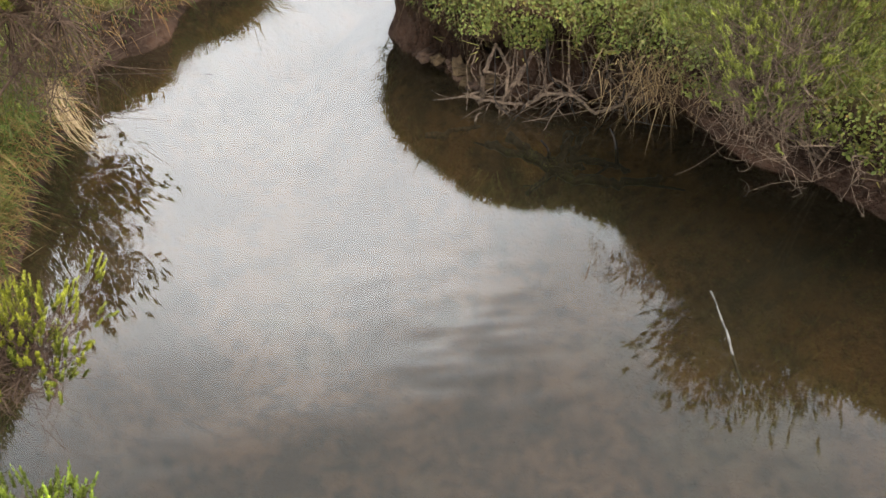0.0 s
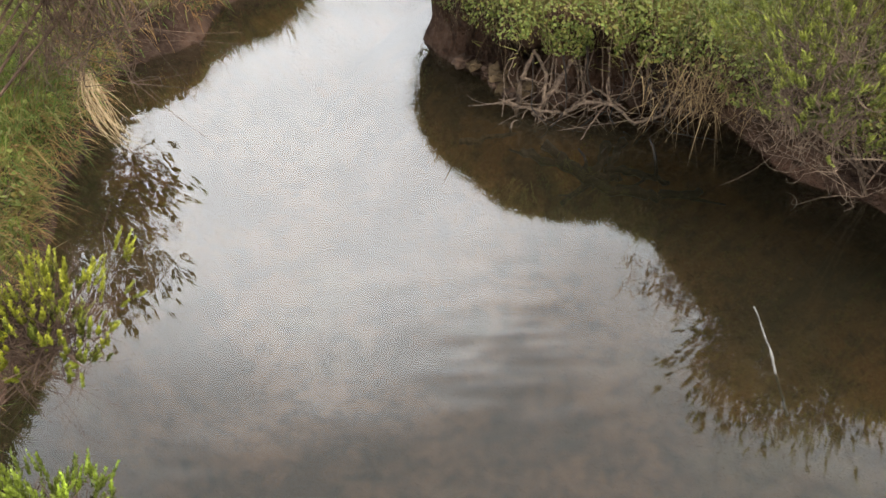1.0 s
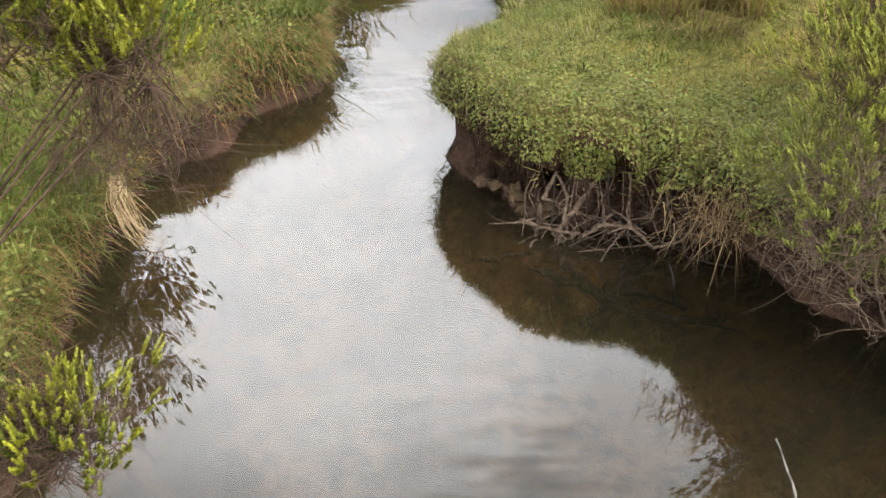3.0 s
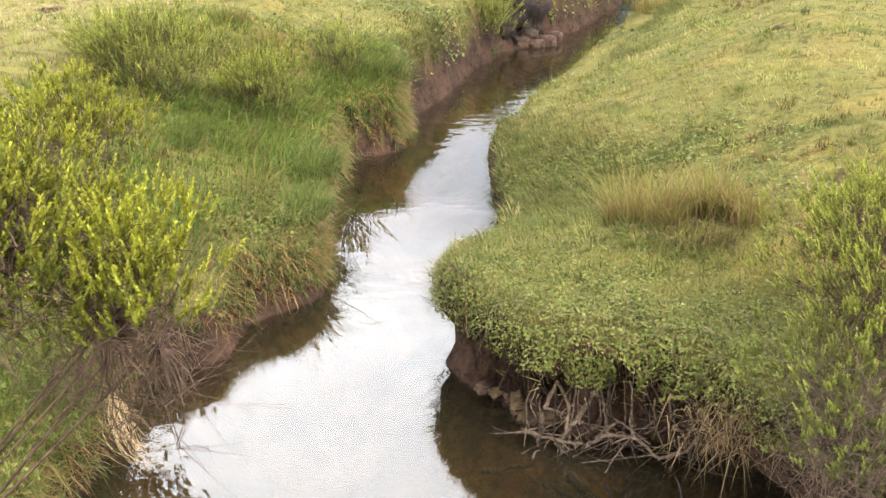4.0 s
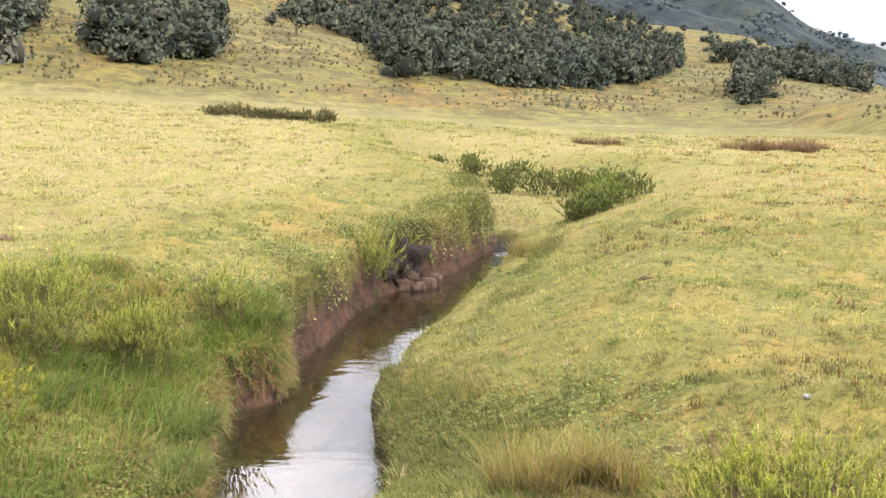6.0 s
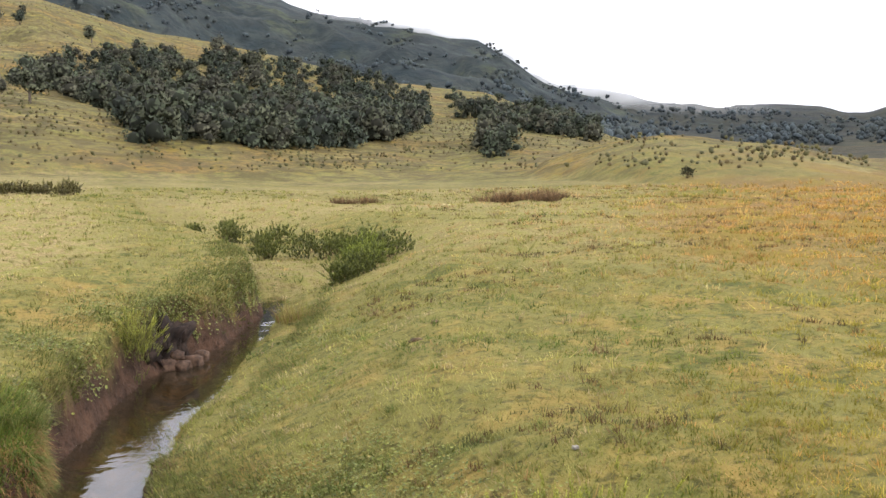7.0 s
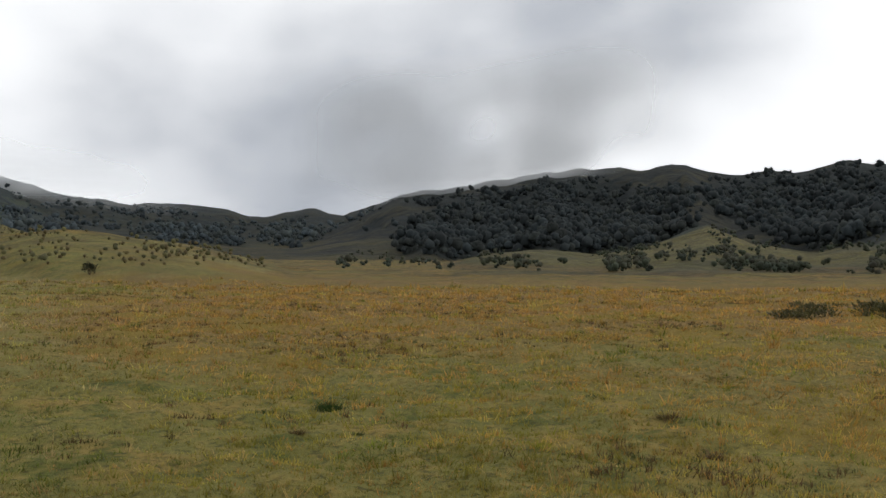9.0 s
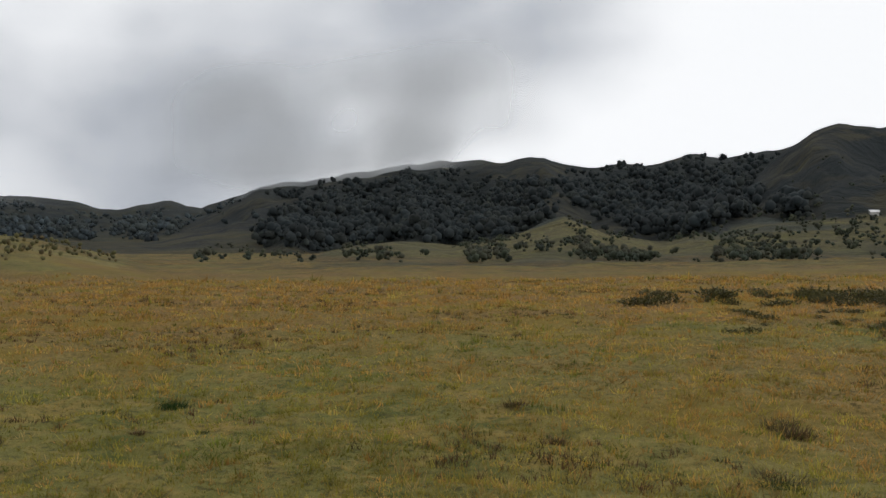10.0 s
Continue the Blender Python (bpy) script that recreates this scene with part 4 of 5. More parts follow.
def shrub(name, label, base, middle, radii, sprays, length, leaf, top_tone, low_tone, seed, dead=0.12, count=26, stem=0.008, group="", under=0.35, category="shrub", bare=0, spread=0.09, foot=0.02, fine=True, each=3, bark=None):
    """An upright shrub: stems from one foot that fork towards its crown; the twigs end in sprays of feathery upright plumes, with gaps between them."""
    rng = np.random.default_rng(seed)
    ob = thing(name, base, label, category, group)
    wood, green = Heap(), Heap()
    middle, radii = np.asarray(middle, float) - np.asarray(base), np.asarray(radii, float)
    knots = []
    mains = max(5, sprays // 5)
    for k in range(mains):
        a = 2 * math.pi * (k + rng.random()) / mains
        goal = middle + radii * np.array([math.cos(a) * 0.75, math.sin(a) * 0.75, rng.uniform(-0.4, 0.1)]) * rng.uniform(0.3, 1.0)
        line = curve(rng.normal(0, foot, 3) * [1, 1, 0] - [0, 0, 0.05], goal, rng.normal(0, 0.09, 3) * radii.mean() * 2, 7)
        wood.put(*tube_arrays(line, np.linspace(stem, stem * 0.35, 7) * rng.uniform(0.55, 1.0), 5))
        knots += list(line[2:])
    knots = np.array(knots)
    for k in range(sprays):
        d = rng.normal(0, 1, 3)
        d /= np.linalg.norm(d)
        d[2] = abs(d[2]) if rng.random() > under else d[2]
        end = middle + radii * d * rng.uniform(0.30, 1.0) ** 0.55
        near = knots[np.argmin(np.linalg.norm(knots - end, axis=1) + rng.random(len(knots)) * 0.12)]
        wood.put(*tube_arrays(curve(near, end, rng.normal(0, 0.03, 3), 5), np.linspace(stem * 0.35, stem * 0.14, 5), 4))
        lean = np.array([d[0] * 0.35, d[1] * 0.35, 1.0])
        gone = rng.random() < dead
        # sprays that face up take the lighter of the two tones
        tone = np.asarray(low_tone) + (np.asarray(top_tone) - np.asarray(low_tone)) * np.clip(0.45 + 0.45 * d[2] + rng.normal(0, 0.25), 0, 1)
        for _ in range(9):
            tip = end + rng.normal(0, 1, 3) * spread * [1, 1, 0.75]
            way = lean + (tip - end) / spread * 0.22 + rng.normal(0, 0.12, 3)
            if fine:
                wood.put(*tube_arrays(curve(end - [0, 0, spread * 0.6], tip, rng.normal(0, 0.012, 3), 4), np.linspace(stem * 0.14, stem * 0.07, 4), 3))
            if gone:
                for _ in range(3):
                    wood.put(*tube_arrays(curve(tip, tip + (way + rng.normal(0, 0.5, 3)) * length * 0.8, rng.normal(0, 0.01, 3), 4), np.linspace(stem * 0.09, stem * 0.04, 4), 3))
                continue
            for _ in range(each):
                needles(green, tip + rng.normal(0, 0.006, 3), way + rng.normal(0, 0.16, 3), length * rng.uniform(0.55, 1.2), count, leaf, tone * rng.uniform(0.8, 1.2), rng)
    for k in range(bare):
        at = middle + radii * np.array([rng.uniform(-1, 1), rng.uniform(-1, 1), rng.uniform(-1.7, 0.1)]) * 0.85
        if at[2] < 0.02:
            continue
        near = knots[np.argmin(np.linalg.norm(knots - at, axis=1) + rng.random(len(knots)) * 0.15)]
        wood.put(*tube_arrays(curve(near, at, rng.normal(0, 0.03, 3), 5), np.linspace(stem * 0.26, stem * 0.09, 5), 3))
        for _ in range(2):
            wood.put(*tube_arrays(curve(at, at + rng.normal(0, 1, 3) * 0.07 + [0, 0, 0.03], rng.normal(0, 0.01, 3), 4), np.linspace(stem * 0.11, stem * 0.05, 4), 3))
    wood.make("woody_frame", bark or TWIG, ob, "bare brown twigs")
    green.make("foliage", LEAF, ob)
    return ob


def tussock(name, label, at, spread, height, count, colours, seed, group="", wide=0.005, droop=(0.2, 1.1), category="grass tuft", splay=0.6):
    """A clump of grass whose blades fan out from one crown."""
    global RNG
    keep, RNG = RNG, np.random.default_rng(seed)
    a, d = RNG.uniform(0, 2 * np.pi, count), np.sqrt(RNG.random(count))
    out = np.stack([np.cos(a), np.sin(a)], 1)
    base = np.c_[out * (d * spread)[:, None], np.full(count, -0.02)]
    pick = np.asarray(colours)[RNG.integers(0, len(colours), count)]
    h = height * RNG.uniform(0.45, 1.15, count)
    v, f, c = blade_arrays(base, h, wide * RNG.uniform(0.6, 1.4, count), out * (0.08 + splay * d)[:, None] + RNG.normal(0, 0.3, (count, 2)), RNG.uniform(*droop, count), jitter(1, count, 0.25) * pick, 3, pick * 1.2)
    ob = tagged(mesh_object(name, v, f, BLADE, None, label, np.clip(c, 0.003, 0.8)), label, category, group)
    ob.location = at
    RNG = keep
    return ob


def height(x, y):
    return float(land(np.array([x]), np.array([y]))[0][0])


# ---- the banks ----
turf()
bank_grass()
herbs()
LIME, OLIVE = (0.37, 0.37, 0.036), (0.135, 0.155, 0.026)
NEAR = dict(dead=0.05, count=34, under=0.15, each=3, group="heath shrubs by the bridge")
shrub("shrub", "tall yellow-green heath shrub with bare lower twigs beside the bridge", (-1.80, 0.55, height(-1.80, 0.55)), (-0.74, 1.25, 1.85), (0.17, 0.16, 0.11), 52, 0.050, 0.0085, LIME, OLIVE, 11, stem=0.007, bare=160, foot=0.10, spread=0.050, **NEAR)
shrub("shrub", "yellow-green heath shrub with brown twigs reaching over the water", (-1.78, 0.80, height(-1.78, 0.80)), (-0.51, 1.26, 1.73), (0.07, 0.08, 0.13), 18, 0.050, 0.0085, LIME, OLIVE, 15, stem=0.006, bare=110, foot=0.08, spread=0.045, **NEAR)
shrub("shrub", "low spray of a heath shrub with tangled dead brown twigs", (-1.74, 0.45, height(-1.74, 0.45)), (-0.66, 1.05, 1.25), (0.11, 0.08, 0.07), 20, 0.036, 0.0085, LIME, OLIVE, 13, stem=0.006, bare=110, foot=0.04, spread=0.036, **{**NEAR, "dead": 0.4, "under": 0.5})
shrub("shrub", "bright green tips of a small heath shrub below the bridge", (-1.70, 0.30, height(-1.70, 0.30)), (-0.58, 0.80, 1.10), (0.11, 0.04, 0.04), 12, 0.040, 0.0085, (0.26, 0.33, 0.036), OLIVE, 14, stem=0.006, bare=20, foot=0.04, spread=0.034, **NEAR)
shrub("shrub", "yellow-green heath shrub on the grassy bank slope", (-2.05, 4.55, height(-2.05, 4.55)), (-1.98, 4.60, 1.06), (0.36, 0.34, 0.22), 60, 0.062, 0.013, LIME, OLIVE, 18, 0.06, 24, under=0.15, bare=120, foot=0.06, each=4)
shrub("shrub", "leafy dark shrub leaning out over the water", (-1.66, 3.45, height(-1.66, 3.45)), (-1.50, 3.40, 0.62), (0.20, 0.30, 0.20), 26, 0.055, 0.013, (0.20, 0.22, 0.05), OLIVE, 19, 0.25, 20, stem=0.006, under=0.3, bare=140, foot=0.04, each=3)
shrub("shrub", "green heath shrub with dead twigs, overhanging the undercut bank", (1.86, 3.40, height(1.86, 3.40)), (1.62, 3.16, 0.90), (0.48, 0.60, 0.34), 170, 0.075, 0.0105, (0.37, 0.39, 0.062), (0.20, 0.22, 0.044), 12, 0.08, 38, under=0.25, bare=300, foot=0.12, each=3)
shrub("shrub", "front spray of a heath shrub with grey dead twigs", (1.62, 2.98, height(1.62, 2.98)), (1.20, 2.70, 0.70), (0.26, 0.26, 0.20), 40, 0.055, 0.012, (0.28, 0.30, 0.056), (0.16, 0.18, 0.040), 17, 0.35, 24, under=0.5, bare=300, foot=0.06, each=4, bark=ROOT)
shrub("dead_brush", "mass of dead brown twigs hanging from the overhanging bank", (1.78, 3.0, height(1.78, 3.0)), (1.48, 2.52, 0.44), (0.38, 0.36, 0.20), 14, 0.05, 0.011, (0.33, 0.37, 0.06), OLIVE, 16, 0.86, 26, stem=0.011, under=0.8, bare=900, category="brush", spread=0.08, bark=ROOT)
for k, (x, y, w, h, n, words) in enumerate(((-2.15, 6.75, 0.46, 0.36, 70, "dense rounded dark green heath shrub on the bank top"), (-1.50, 7.25, 0.34, 0.26, 42, "low dark green heath shrub beside a larger one"),
                                           (-1.02, 8.4, 0.20, 0.26, 18, "small upright green shrub on the steep bank"), (0.44, 12.2, 0.24, 0.44, 28, "upright green shrub growing at the foot of the clay bank"))):
    z = max(height(x, y), 0.15)
    shrub("shrub", words, (x, y, z), (x, y, z + h * 0.55), (w, w, h), n, 0.13, 0.015, (0.34, 0.355, 0.062), (0.16, 0.175, 0.04), 20 + k, 0.04, 30, 0.006, under=0.15, bare=60, foot=0.08)

GOLD, GRASS = [(0.30, 0.22, 0.08), (0.19, 0.125, 0.055), (0.23, 0.23, 0.05), (0.36, 0.28, 0.11), (0.25, 0.22, 0.055)], [(0.12, 0.17, 0.035), (0.17, 0.21, 0.05), (0.24, 0.24, 0.075)]
for x, y, s, h, n, cols, words in ((0.84, 4.62, 0.12, 0.36, 330, GOLD, "tall dry golden tussock of coarse grass in the turf"), (0.98, 4.50, 0.11, 0.34, 300, GOLD, "dry golden tussock of coarse grass beside another"),
                                 (1.22, 4.58, 0.12, 0.34, 300, GOLD, "tall dry golden tussock of coarse grass in the turf"), (1.34, 4.44, 0.10, 0.30, 240, GOLD, "dry golden tussock of coarse grass beside another"), (1.10, 4.36, 0.20, 0.24, 420, [(0.19, 0.13, 0.065), (0.32, 0.24, 0.12), (0.16, 0.15, 0.045)], "low tangle of dead brown grass between two tussocks"), (0.88, 4.34, 0.16, 0.18, 260, GRASS, "low green grass tussock"),
                                 (3.0, 15.0, 0.30, 0.40, 300, GOLD, "pale golden tussock at the stream's bend"), (8.1, 6.95, 0.14, 0.20, 420, [(0.03, 0.06, 0.012), (0.05, 0.09, 0.02)], "compact dark green grass tuft on the open plain"),
                                 (-1.05, 5.55, 0.24, 0.26, 1000, GRASS, "lush green grass tuft overhanging the stream"), (-1.08, 6.35, 0.26, 0.28, 1000, GRASS, "lush green grass tuft overhanging the stream"), (-0.72, 8.6, 0.22, 0.28, 700, GRASS, "green grass tuft on the bank corner"),
                                 (-1.35, 5.7, 0.2, 0.24, 300, GOLD, "straw-coloured tussock on the bank"), (-1.75, 3.3, 0.3, 0.26, 500, GRASS, "bright green grass tuft under the tall shrub"),
                                 (7.2, 5.2, 0.16, 0.12, 160, GRASS, "flat patch of fresh green grass on the plain"),
                                 (7.7, 0.75, 0.2, 0.16, 240, [(0.09, 0.06, 0.03), (0.14, 0.10, 0.04)], "dull brown tuft of dead grass"), (9.7, 1.0, 0.16, 0.20, 220, [(0.09, 0.06, 0.03), (0.14, 0.12, 0.05)], "dull brown tuft of dead grass")):
    tussock("grass_tuft", words, (x, y, height(x, y)), s, h, n, cols, int(abs(x * 100 + y * 10)), droop=(0.0, 0.5) if "golden" in words else (0.2, 1.1), splay=0.3 if "golden" in words else 0.65, wide=0.008 if "golden" in words else 0.006)


for k in range(70):
    at, _, d, _ = belt(1, "dl", 1.3, 8.8, 1.9, 0.45, 0.2)
    x, y, z = at[0]
    tussock("grass_tuft", "thick clump of long green grass on the bank" if k % 3 else "clump of dry straw-coloured grass on the bank", (x, y, z), RNG.uniform(0.07, 0.16), RNG.uniform(0.14, 0.28), 300, GRASS if k % 3 else GOLD, 400 + k, "tufts on the bank", 0.0045)
TUFTS = [(15.4, 2.83, 0.20, 0.16), (11.1, 9.24, 0.22, 0.14), (12.8, 2.1, 0.22, 0.12), (7.44, 0.72, 0.14, 0.14), (9.38, 0.82, 0.14, 0.24), (9.35, 3.54, 0.12, 0.16), (10.5, 4.81, 0.20, 0.06), (8.05, 2.61, 0.05, 0.14), (6.7, 6.09, 0.06, 0.10), (7.02, 5.63, 0.06, 0.08)]
BROWN = [(0.11, 0.065, 0.03), (0.17, 0.105, 0.045), (0.09, 0.085, 0.03)]
for k, (x, y, s, h) in enumerate(TUFTS):
    tussock("grass_tuft", "tuft of dead reddish-brown weeds on the plain" if k % 3 else "dark green tuft of coarse grass on the plain", (x, y, height(x, y)), s, h, 200, BROWN if k % 3 else [(0.06, 0.08, 0.02), (0.10, 0.11, 0.03)], 480 + k, "tufts on the plain", 0.008)
for k in range(18):
    at, _, d, _ = belt(1, "dr", 3.6, 15, 2.4, 0.35, 0.2)
    x, y, z = at[0]
    tussock("grass_tuft", "small clump of coarse grass in the turf", (x, y, z), RNG.uniform(0.05, 0.11), RNG.uniform(0.07, 0.14), 120, GRASS if k % 2 else GOLD, 440 + k, "tufts in the turf", 0.005)


def weeds():
    """Dead flower heads and dark tufts all over the plain."""
    mid = FIELD["at"][FIELD["quads"][:, 0]]
    r, az = over_faces(FIELD["r"]), np.degrees(np.arctan2(mid[:, 0], mid[:, 1]))
    parts = []
    for n, rule, colours, low, high in ((1300, (az > 14) & (az < 97), [(0.15, 0.085, 0.04), (0.19, 0.115, 0.05), (0.12, 0.09, 0.035)], 0.05, 0.13), (520, (az < 9) & (over_faces(FIELD["dl"]) > 1.5), [(0.28, 0.20, 0.085), (0.21, 0.15, 0.06), (0.15, 0.12, 0.05)], 0.05, 0.13), (900, (az > 5) & (az < 97), [(0.08, 0.105, 0.025), (0.12, 0.135, 0.035)], 0.03, 0.07)):
        weight = rule * (r > 5.5) * (r < 60) * (over_faces(FIELD["up"]) < 0.5) * ~over_faces(FIELD["wet"]) / np.maximum(r, 7) ** 1.6 * smooth(grain(mid[:, 0] * 0.4, mid[:, 1] * 0.4, 77), 0.4, 0.9) ** 2
        at, normal, k = strewn(n, weight)
        each = 14
        far = np.hypot(at[:, 0], at[:, 1])
        base = np.repeat(at, each, axis=0) + np.c_[RNG.normal(0, 1, (n * each, 2)) * np.repeat(0.02 + 0.002 * far, each)[:, None], np.zeros(n * each)]
        pick = np.repeat(np.asarray(colours)[RNG.integers(0, len(colours), n)], each, axis=0)
        h = np.repeat(RNG.uniform(low, high, n), each) * RNG.uniform(0.5, 1.1, n * each)
        c = jitter(1, n * each, 0.2) * pick
        parts.append(blade_arrays(base, h, np.repeat(0.003 + 0.0007 * far, each), round_about(n * each, 0.1, 0.9), RNG.uniform(0, 0.4, n * each), c, 1))
    gather("weeds", "scattered dead brown flower stalks and dark tufts in the grass", "weeds", parts, BLADE)


weeds()


# ---- wood and clay at the water's edge ----
def stick(name, label, points, r0, r1, mat=None, category="branch", group="", sides=6, fork=0, seed=1):
    """A crooked stick through the given places, tapering, with a few side twigs."""
    rng = np.random.default_rng(seed)
    p = np.array(points, float)
    t = np.linspace(0, 1, 5 * len(p))
    at = np.linspace(0, 1, len(p))
    line = np.stack([np.interp(t, at, p[:, k]) for k in range(3)], 1)
    line[1:-1] = (line[:-2] + line[1:-1] * 2 + line[2:]) / 4
    line += rng.normal(0, 1, line.shape) * r0 * 0.28
    ob = thing(name, line[0], label, category, group)
    heap = Heap()
    heap.put(*tube_arrays(line - line[0], np.linspace(r0, r1, len(line)) * (1 + rng.normal(0, 0.12, len(line))), sides))
    heap.make("stem", mat or BARK, ob, soft=True)
    for k in range(fork):
        i = rng.integers(2, len(line) - 1)
        tip = line[i] - line[0] + rng.normal(0, 1, 3) * [0.10, 0.08, 0.05]
        twig = Heap()
        twig.put(*tube_arrays(curve(line[i] - line[0], tip, rng.normal(0, 0.015, 3), 5), np.linspace(r1 * 0.9, r1 * 0.3, 5), 4))
        twig.make("twig", mat or BARK, ob)
    return ob


ROOTS = [([(0.30, 3.55, -0.05), (0.31, 3.50, 0.16), (0.37, 3.55, 0.28)], 0.016, 0.010), ([(0.37, 3.58, 0.26), (0.42, 3.50, 0.20), (0.40, 3.45, 0.05), (0.37, 3.42, -0.04)], 0.011, 0.007),
         ([(0.36, 3.46, 0.02), (0.50, 3.50, 0.20), (0.60, 3.62, 0.34)], 0.017, 0.011), ([(0.47, 3.42, 0.03), (0.56, 3.38, 0.13), (0.68, 3.34, 0.13), (0.76, 3.30, 0.06)], 0.011, 0.009),
         ([(0.52, 3.44, 0.06), (0.62, 3.46, 0.14), (0.74, 3.36, 0.09)], 0.009, 0.006), ([(0.24, 3.52, 0.05), (0.40, 3.44, 0.05), (0.50, 3.42, 0.04)], 0.012, 0.008), ([(0.76, 3.30, 0.06), (0.88, 3.30, 0.10), (0.95, 3.38, 0.16)], 0.010, 0.006),
         ([(0.42, 3.48, 0.02), (0.44, 3.52, 0.18), (0.47, 3.60, 0.32)], 0.008, 0.005)]
for k, (pts, a, b) in enumerate(ROOTS):
    pts = [(x, y + 0.06, z) for x, y, z in pts]
    stick("root", "weathered grey-brown root washed out of the undercut bank", pts, a * 0.8, b * 0.7, ROOT, category="root", group="roots at the bank", fork=5, seed=30 + k)
rng = np.random.default_rng(17)
for k in range(26):
    x = rng.uniform(0.28, 0.98)
    y = 3.60 - 0.30 * (x - 0.3) + rng.normal(0, 0.03)
    pts = [(x, y + 0.10, rng.uniform(0.22, 0.34)), (x + rng.normal(0, 0.05), y + 0.02, rng.uniform(0.10, 0.20)), (x + rng.normal(0, 0.09), y - 0.03, rng.uniform(0.02, 0.10)), (x + rng.normal(0, 0.12), y - 0.07, rng.uniform(-0.06, 0.05))]
    stick("root", "thin tangled brown root hanging into the water", pts, rng.uniform(0.003, 0.007), 0.002, ROOT if k % 3 else WET_WOOD, category="root", group="roots at the bank", fork=3, seed=600 + k, sides=5)
SUNK = [([(0.45, 3.25, -0.06), (0.62, 3.10, -0.09), (0.80, 3.03, -0.10), (0.98, 3.06, -0.10)], 0.016, 0.010), ([(0.40, 3.38, -0.05), (0.52, 3.22, -0.09), (0.70, 3.16, -0.11)], 0.014, 0.008), ([(0.66, 3.36, -0.05), (0.58, 3.18, -0.10), (0.44, 3.04, -0.13)], 0.013, 0.007),
        ([(0.30, 3.34, -0.06), (0.42, 3.26, -0.08), (0.50, 3.28, -0.09)], 0.012, 0.007), ([(0.72, 3.36, -0.03), (0.66, 3.24, -0.08), (0.62, 3.12, -0.12)], 0.012, 0.006), ([(0.62, 3.22, -0.08), (0.78, 3.18, -0.10), (0.86, 3.12, -0.11)], 0.011, 0.007), ([(0.05, 3.40, -0.04), (0.16, 3.44, -0.05), (0.28, 3.44, -0.03)], 0.009, 0.005)]
for k, (pts, a, b) in enumerate(SUNK):
    stick("sunken_branch", "dark waterlogged branch lying under the shallow water", [(x, y, z * 0.7) for x, y, z in pts], a * 1.6, b * 1.5, WET_WOOD if k < 6 else ROOT, group="sunken branches", fork=2, seed=50 + k)
stick("stick", "pale thin stick standing out of the water", [(1.00, 1.94, -0.10), (0.96, 2.06, 0.04), (0.93, 2.20, 0.12)], 0.006, 0.003, STONE, seed=70)
stick("sunken_branch", "curved pale branch under the water beside the bank", [(1.42, 1.55, -0.10), (1.52, 1.66, -0.06), (1.55, 1.82, -0.08), (1.48, 1.92, -0.12)], 0.013, 0.009, CLAY, seed=71)


def straw_bundle():
    rng = np.random.default_rng(5)
    top = np.array((-1.30, 3.10, 0.52))
    ob = thing("straw_bundle", top, "pale bundle of dry straw and rootlets hanging from the grassy bank", "straw")
    dry = plain_material("dry_straw", (0.20, 0.13, 0.065), (0.48, 0.36, 0.20), 60.0)
    for k in range(34):
        heap = Heap()
        end = np.array((0.09, -0.03, -0.22)) + rng.normal(0, 1, 3) * (0.04, 0.04, 0.06)
        heap.put(*tube_arrays(curve(rng.normal(0, 0.012, 3), end, np.array((-0.02, 0.0, -0.02)) + rng.normal(0, 0.022, 3), 7), np.linspace(0.0020, 0.0008, 7), 3))
        heap.make("strand", dry, ob)


straw_bundle()


def lump(name, label, at, size, mat, seed, category="stone", group="", turn=0.0, rough=0.25, parent=None):
    """A worn block: a ball pressed into a box-like, uneven stone."""
    bm = bmesh.new()
    bmesh.ops.create_icosphere(bm, subdivisions=3, radius=1)
    for v in bm.verts:
        n = v.co.copy()
        flat = Vector([math.copysign(abs(c) ** 0.6, c) for c in n])
        flat *= 1 + rough * noise.noise(n * 1.7 + Vector((seed, 0, 0))) + rough * 0.5 * noise.noise(n * 4.1 + Vector((0, seed, 0)))
        v.co = Vector((flat.x * size[0], flat.y * size[1], flat.z * size[2]))
    me = bpy.data.meshes.new(name)
    bm.to_mesh(me)
    bm.free()
    me.polygons.foreach_set("use_smooth", np.ones(len(me.polygons), bool))
    me.materials.append(mat)
    ob = new(name, me)
    ob.matrix_world = pose(*at, 0, 0, turn)
    return tagged(ob, label, category, group)


for k, (x, y, z, a, b, c) in enumerate(((0.86, 12.95, 0.06, 0.14, 0.12, 0.09), (1.06, 12.92, 0.04, 0.12, 0.10, 0.07), (1.0, 13.05, 0.16, 0.13, 0.10, 0.07), (1.22, 13.12, 0.05, 0.13, 0.1, 0.08), (0.72, 13.1, 0.12, 0.12, 0.12, 0.12), (1.36, 13.35, 0.06, 0.12, 0.1, 0.08), (0.84, 13.2, 0.36, 0.12, 0.14, 0.16))):
    lump("clay_block", "block of dark wet clay fallen from the collapsed bank", (x, y, z), (a, b, c), CLAY, 3 + k, "clay", "fallen clay blocks", k * 50)
rng = np.random.default_rng(23)
for k in range(22):
    t = rng.random()
    x, y = 0.46 - 0.34 * t + rng.normal(0, 0.025), 3.64 + 0.30 * t + rng.normal(0, 0.025)
    a = rng.uniform(0.02, 0.055)
    lump("earth_clod", "crumbled brown earth clod at the foot of the undercut bank", (x, y, rng.uniform(-0.02, 0.07)), (a, a * 0.7, a * rng.uniform(0.35, 0.7)), EARTH if k % 3 else CLAY, 700 + k, "earth", "fallen earth clods", rng.uniform(0, 360), 0.6)
